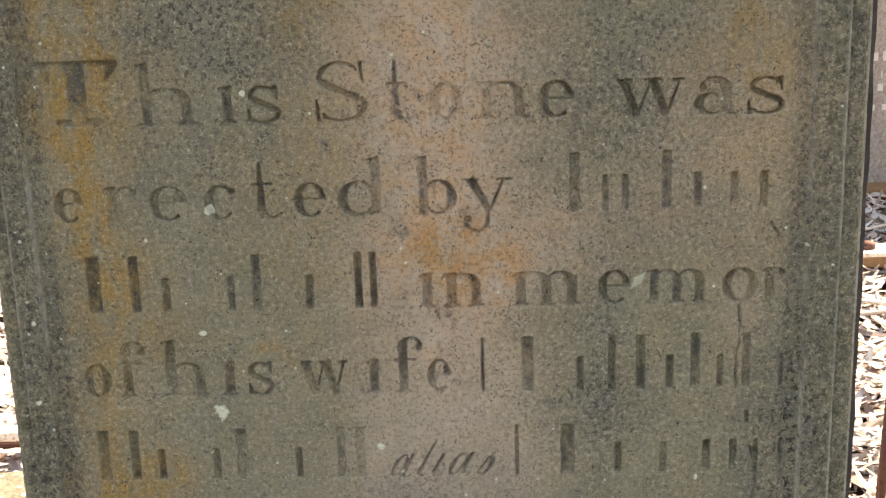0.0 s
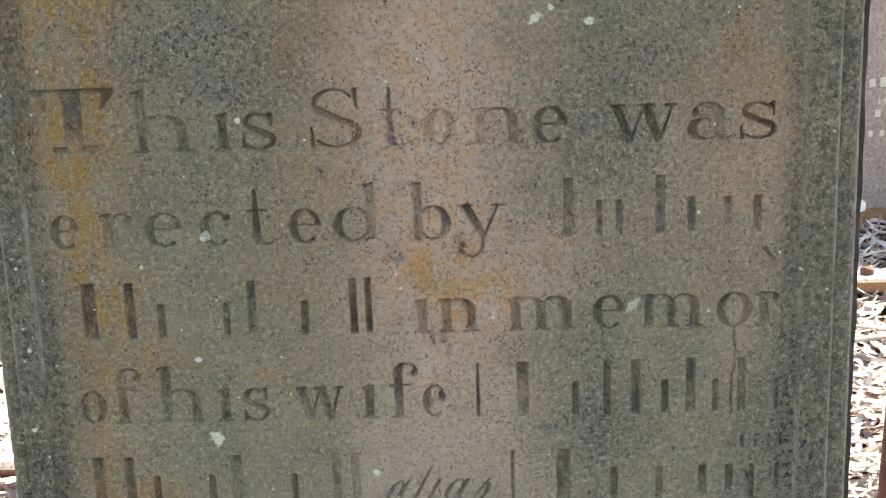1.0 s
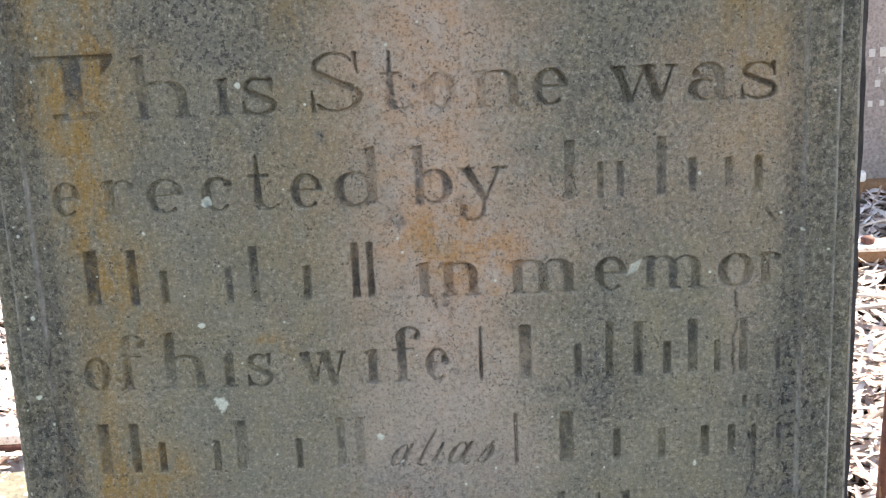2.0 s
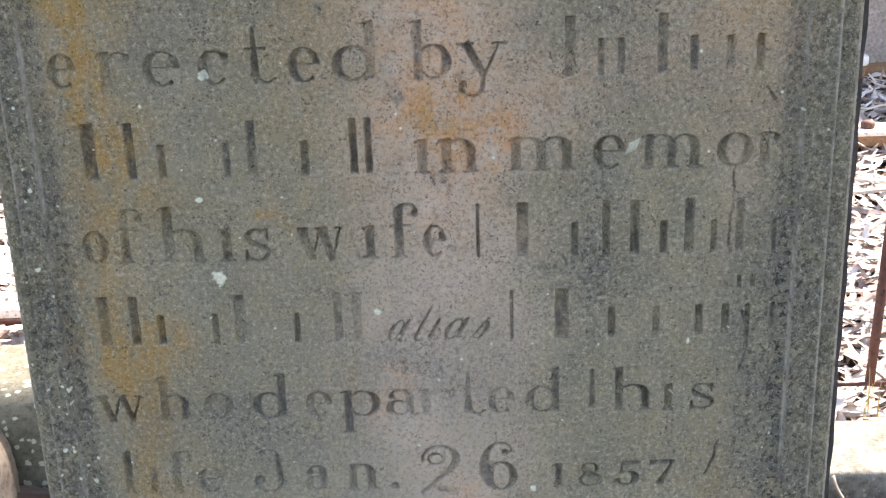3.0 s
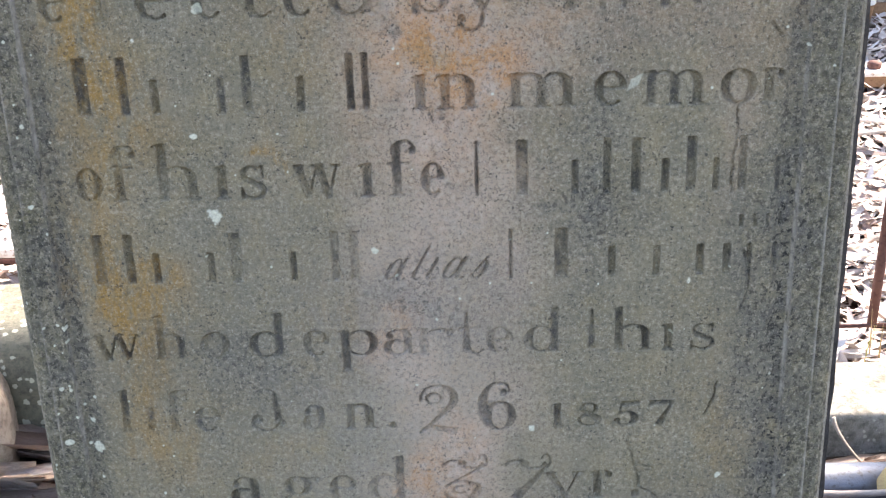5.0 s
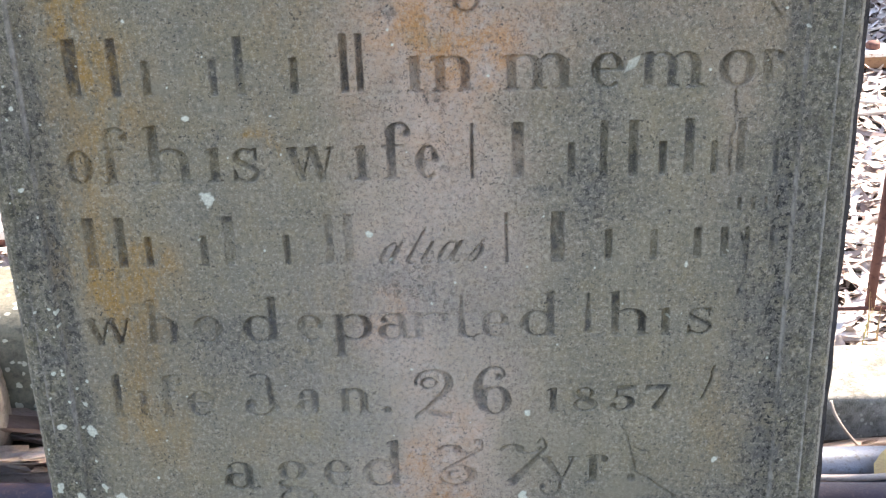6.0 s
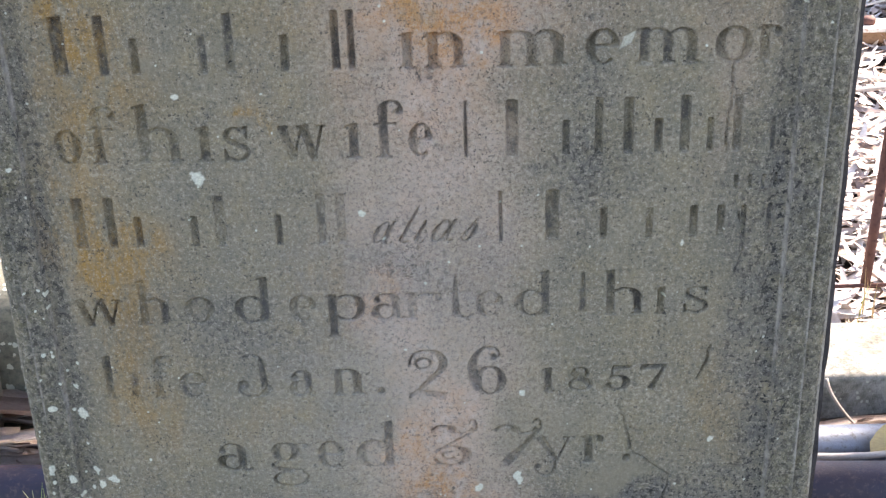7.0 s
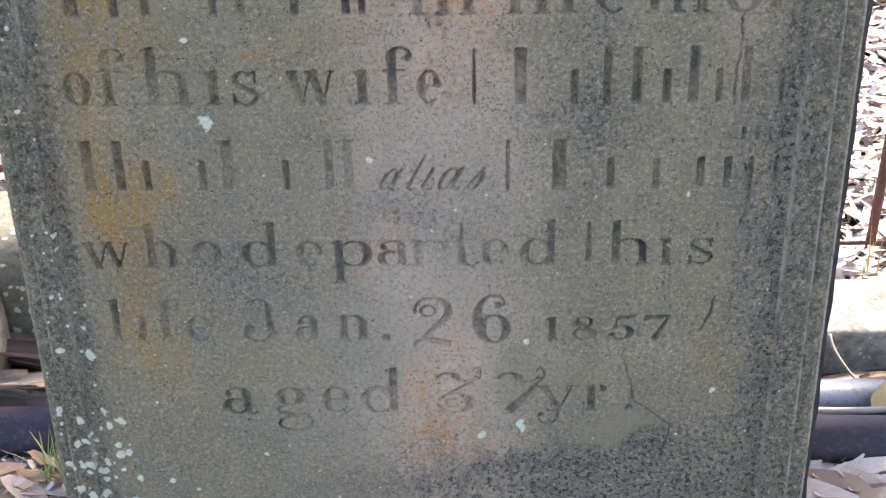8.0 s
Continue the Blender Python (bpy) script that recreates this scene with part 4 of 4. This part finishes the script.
BEHIND = [(0.22, 1.05, 0.40, 1.2), (0.3, 1.3, 1.0, 2.35), (-0.95, -0.22, 0.44, 1.4), (-1.2, -0.3, 1.0, 2.4)]
scatter("leaf_litter", "pale sun-bleached gum leaves and bark scraps on the ground", "leaf litter", LEAVES, BEHIND, 6500, (0.05, 0.13), (0.007, 0.018), 1, 0.030)
scatter("leaf_litter", "dry gum leaves strewn over the graveyard ground", "leaf litter", LEAVES, [], 19000, (0.06, 0.14), (0.009, 0.022), 4, 0.026)
scatter("leaf_litter", "thick bed of dry grey and brown leaves round the pipes", "leaf litter", LEAVES, [(0.2, 0.75, 0.0, 0.16), (-0.75, -0.2, 0.0, 0.25)], 900, (0.04, 0.11), (0.008, 0.020), 2, 0.014, 8)


def make_near_leaves():
    r = random.Random(8)
    shapes = []
    for _ in range(9):
        bm = bmesh.new()
        add_leaf(bm, Matrix.Identity(4), r.uniform(0.07, 0.12), r.uniform(0.018, 0.030), r.uniform(0.02, 0.2), r.uniform(0.05, 0.35), 12)
        shapes.append(mesh_of("fallen_leaf", bm, LEAF))
    spots = [(r.uniform(0.31, 0.50), r.uniform(0.0, 0.070)) for _ in range(34)] + [(r.uniform(-0.50, -0.31), r.uniform(0.02, 0.10)) for _ in range(30)]
    for x, y in spots:
        ob = new("fallen_leaf", r.choice(shapes))
        place(ob, x, y, max(ground_height(x, y), 0) + r.uniform(0.010, 0.022), r.gauss(0, 12), r.gauss(0, 8), r.uniform(-70, 60))
        tagged(ob, "dry curled pale brown gum leaf on the ground", "leaf", "fallen leaves")


make_near_leaves()


def make_bark(x, y, z, length, width, turn, roll, seed):
    bm = bmesh.new()
    r = random.Random(seed)
    cols, rows = 9, 4
    grid = []
    for i in range(cols):
        f = i / (cols - 1)
        w = width * (0.55 + 0.45 * math.sin(math.pi * (0.15 + 0.7 * f))) * r.uniform(0.85, 1.1)
        grid.append([bm.verts.new((length * (f - 0.5), w * (k / (rows - 1) - 0.5), 0.012 * math.sin(f * 4 + seed) * length * 4 + 0.35 * width * (k / (rows - 1) - 0.5) ** 2 * 4 + r.uniform(-0.001, 0.001))) for k in range(rows)])
    for a, b in zip(grid, grid[1:]):
        for k in range(rows - 1):
            bm.faces.new((a[k], b[k], b[k + 1], a[k + 1]))
    bmesh.ops.solidify(bm, geom=bm.faces[:], thickness=0.0022)
    ob = new("bark_strip", mesh_of("bark_strip", bm, BARK))
    place(ob, x, y, z, roll, 0, turn)
    return tagged(ob, "curled strip of shed pale brown bark", "bark", "bark strips")


rb = random.Random(21)
for k in range(20):
    make_bark(rb.uniform(-0.56, -0.36), rb.uniform(0.175, 0.26), 0.006 + 0.0026 * k, rb.uniform(0.16, 0.30), rb.uniform(0.014, 0.034), rb.uniform(-13, 13), rb.uniform(-12, 8), k)
for k in range(3):
    make_bark(rb.uniform(0.36, 0.52), 0.228, -0.002 + 0.003 * k, rb.uniform(0.10, 0.2), rb.uniform(0.012, 0.020), rb.uniform(-6, 6), rb.uniform(-14, 4), 30 + k)


def make_stick(points, r0, r1, label):
    n = len(points)
    ob = new("stick", mesh_of("stick", tube(points, [r0 + (r1 - r0) * i / (n - 1) for i in range(n)], 8), STICK))
    return tagged(ob, label, "stick", "dry sticks")


make_stick([(0.399 + 0.034 * f ** 1.5, 0.241 - 0.014 * f, 0.056 - 0.052 * f) for f in (i / 8 for i in range(9))], 0.0021, 0.0013, "thin curved bleached twig leaning on the kerb")
make_stick([(0.26 + 0.03 * i, 0.138 + 0.003 * math.sin(i), 0.030 + 0.0006 * i) for i in range(8)], 0.0042, 0.0030, "pale straight stick lying between the two pipes")
rs = random.Random(31)
for _ in range(26):
    side = rs.choice((1, 1, -1))
    x, y, a, ln = side * rs.uniform(0.4, 1.0), rs.uniform(0.5, 1.9), rs.uniform(-0.8, 0.8), rs.uniform(0.15, 0.4)
    make_stick([(x + ln * (f - 0.5) * math.cos(a), y + ln * (f - 0.5) * math.sin(a), 0.024 + 0.01 * math.sin(3 * f)) for f in (0, 0.25, 0.5, 0.75, 1)], rs.uniform(0.003, 0.006), 0.0025, "dry fallen stick among the leaves")


# ---- grass ----
def make_tuft(name, x, y, z, count, height, spread, material, label, seed):
    r = random.Random(seed)
    bm = bmesh.new()
    for _ in range(count):
        a, lean, hgt = r.uniform(0, 6.28), r.uniform(0.1, spread), height * r.uniform(0.45, 1.0)
        ox, oy, w = r.gauss(0, 0.006), r.gauss(0, 0.006), r.uniform(0.0012, 0.0022)
        prev = None
        for i in range(6):
            f = i / 5
            p = Vector((ox + math.cos(a) * lean * hgt * f * f, oy + math.sin(a) * lean * hgt * f * f, hgt * (f - 0.25 * lean * f * f)))
            s = Vector((-math.sin(a), math.cos(a), 0)) * w * (1 - 0.9 * f)
            now = (bm.verts.new(p - s), bm.verts.new(p + s))
            if prev:
                bm.faces.new((prev[0], prev[1], now[1], now[0]))
            prev = now
    return place(tagged(new(name, mesh_of(name, bm, material)), label, "grass"), x, y, z)


make_tuft("grass_tuft", -0.362, 0.062, 0.002, 34, 0.070, 0.8, GRASS, "small tuft of green grass beside the headstone", 3)
make_tuft("grass_tuft", 0.50, 0.44, 0.0, 7, 0.12, 0.4, YELLOW, "yellowed grass blades behind the kerb", 4)
make_tuft("grass_tuft", 0.56, 0.52, 0.0, 7, 0.10, 0.5, YELLOW, "yellowed grass blades behind the kerb", 5)


# ---- unseen gum tree added to shade the headstone; it stands behind, beside the view ----
def make_shade_tree():
    r = random.Random(77)
    tree = tagged(new("unseen_shade_tree"), "unseen tall gum tree added for shade, with a pale trunk and a wide leafy crown", "tree")
    place(tree, 5.6, 3.4, 0)
    trunk = [(-0.05 * i + 0.04 * math.sin(i), -0.04 * i, 0.62 * i - 0.1) for i in range(9)]
    part("trunk", tube(trunk, [0.24 - 0.016 * i for i in range(9)], 14), BARK, tree)
    top = Vector(trunk[-1])
    # crown placed and sized to block the sun and the right-hand sky
    centre = Vector((4.6 - 5.6, 0.13 - 3.4, 5.5))
    for k in range(11):
        end = centre + Vector((r.uniform(-2.4, 2.6), r.uniform(-2.4, 2.2), r.uniform(-0.3, 0.4)))
        pts = [top.lerp(end, f) + Vector((0, 0, 0.45 * math.sin(math.pi * f))) for f in (i / 7 for i in range(8))]
        part("limb", tube(pts, [0.085 - 0.0105 * i for i in range(8)], 8), BARK, tree)
    bm = bmesh.new()
    for _ in range(38000):
        while True:
            q = Vector((r.uniform(-1, 1), r.uniform(-1, 1), r.uniform(-1, 1)))
            if q.length < 0.95 + 0.22 * noise.noise(q.normalized() * 2.3) and noise.noise(q * 5.0) > -0.75:
                break
        m = Matrix.Translation(centre + Vector((q.x * 3.25, q.y * 3.0, q.z * 1.1))) @ Euler((r.uniform(0, 6.3), r.uniform(0, 6.3), r.uniform(0, 6.3))).to_matrix().to_4x4()
        add_leaf(bm, m, r.uniform(0.20, 0.32), r.uniform(0.045, 0.075), 0.15, 0.2, 2)
    part("crown", bm, GRASS, tree, "hanging grey-green leaves")
    return tree


make_shade_tree()

# a broad yellow leaf caught on the stick, and small debris by the pipes
leaf_bm = bmesh.new()
add_leaf(leaf_bm, Matrix.Identity(4), 0.062, 0.030, 0.06, 0.08, 8)
yellow_leaf = place(new("fallen_leaf", mesh_of("fallen_leaf", leaf_bm, YELLOW_LEAF)), 0.444, 0.147, 0.036, 62, 4, 8)
tagged(yellow_leaf, "broad yellow-brown dry leaf caught on a stick", "leaf", "fallen leaves")
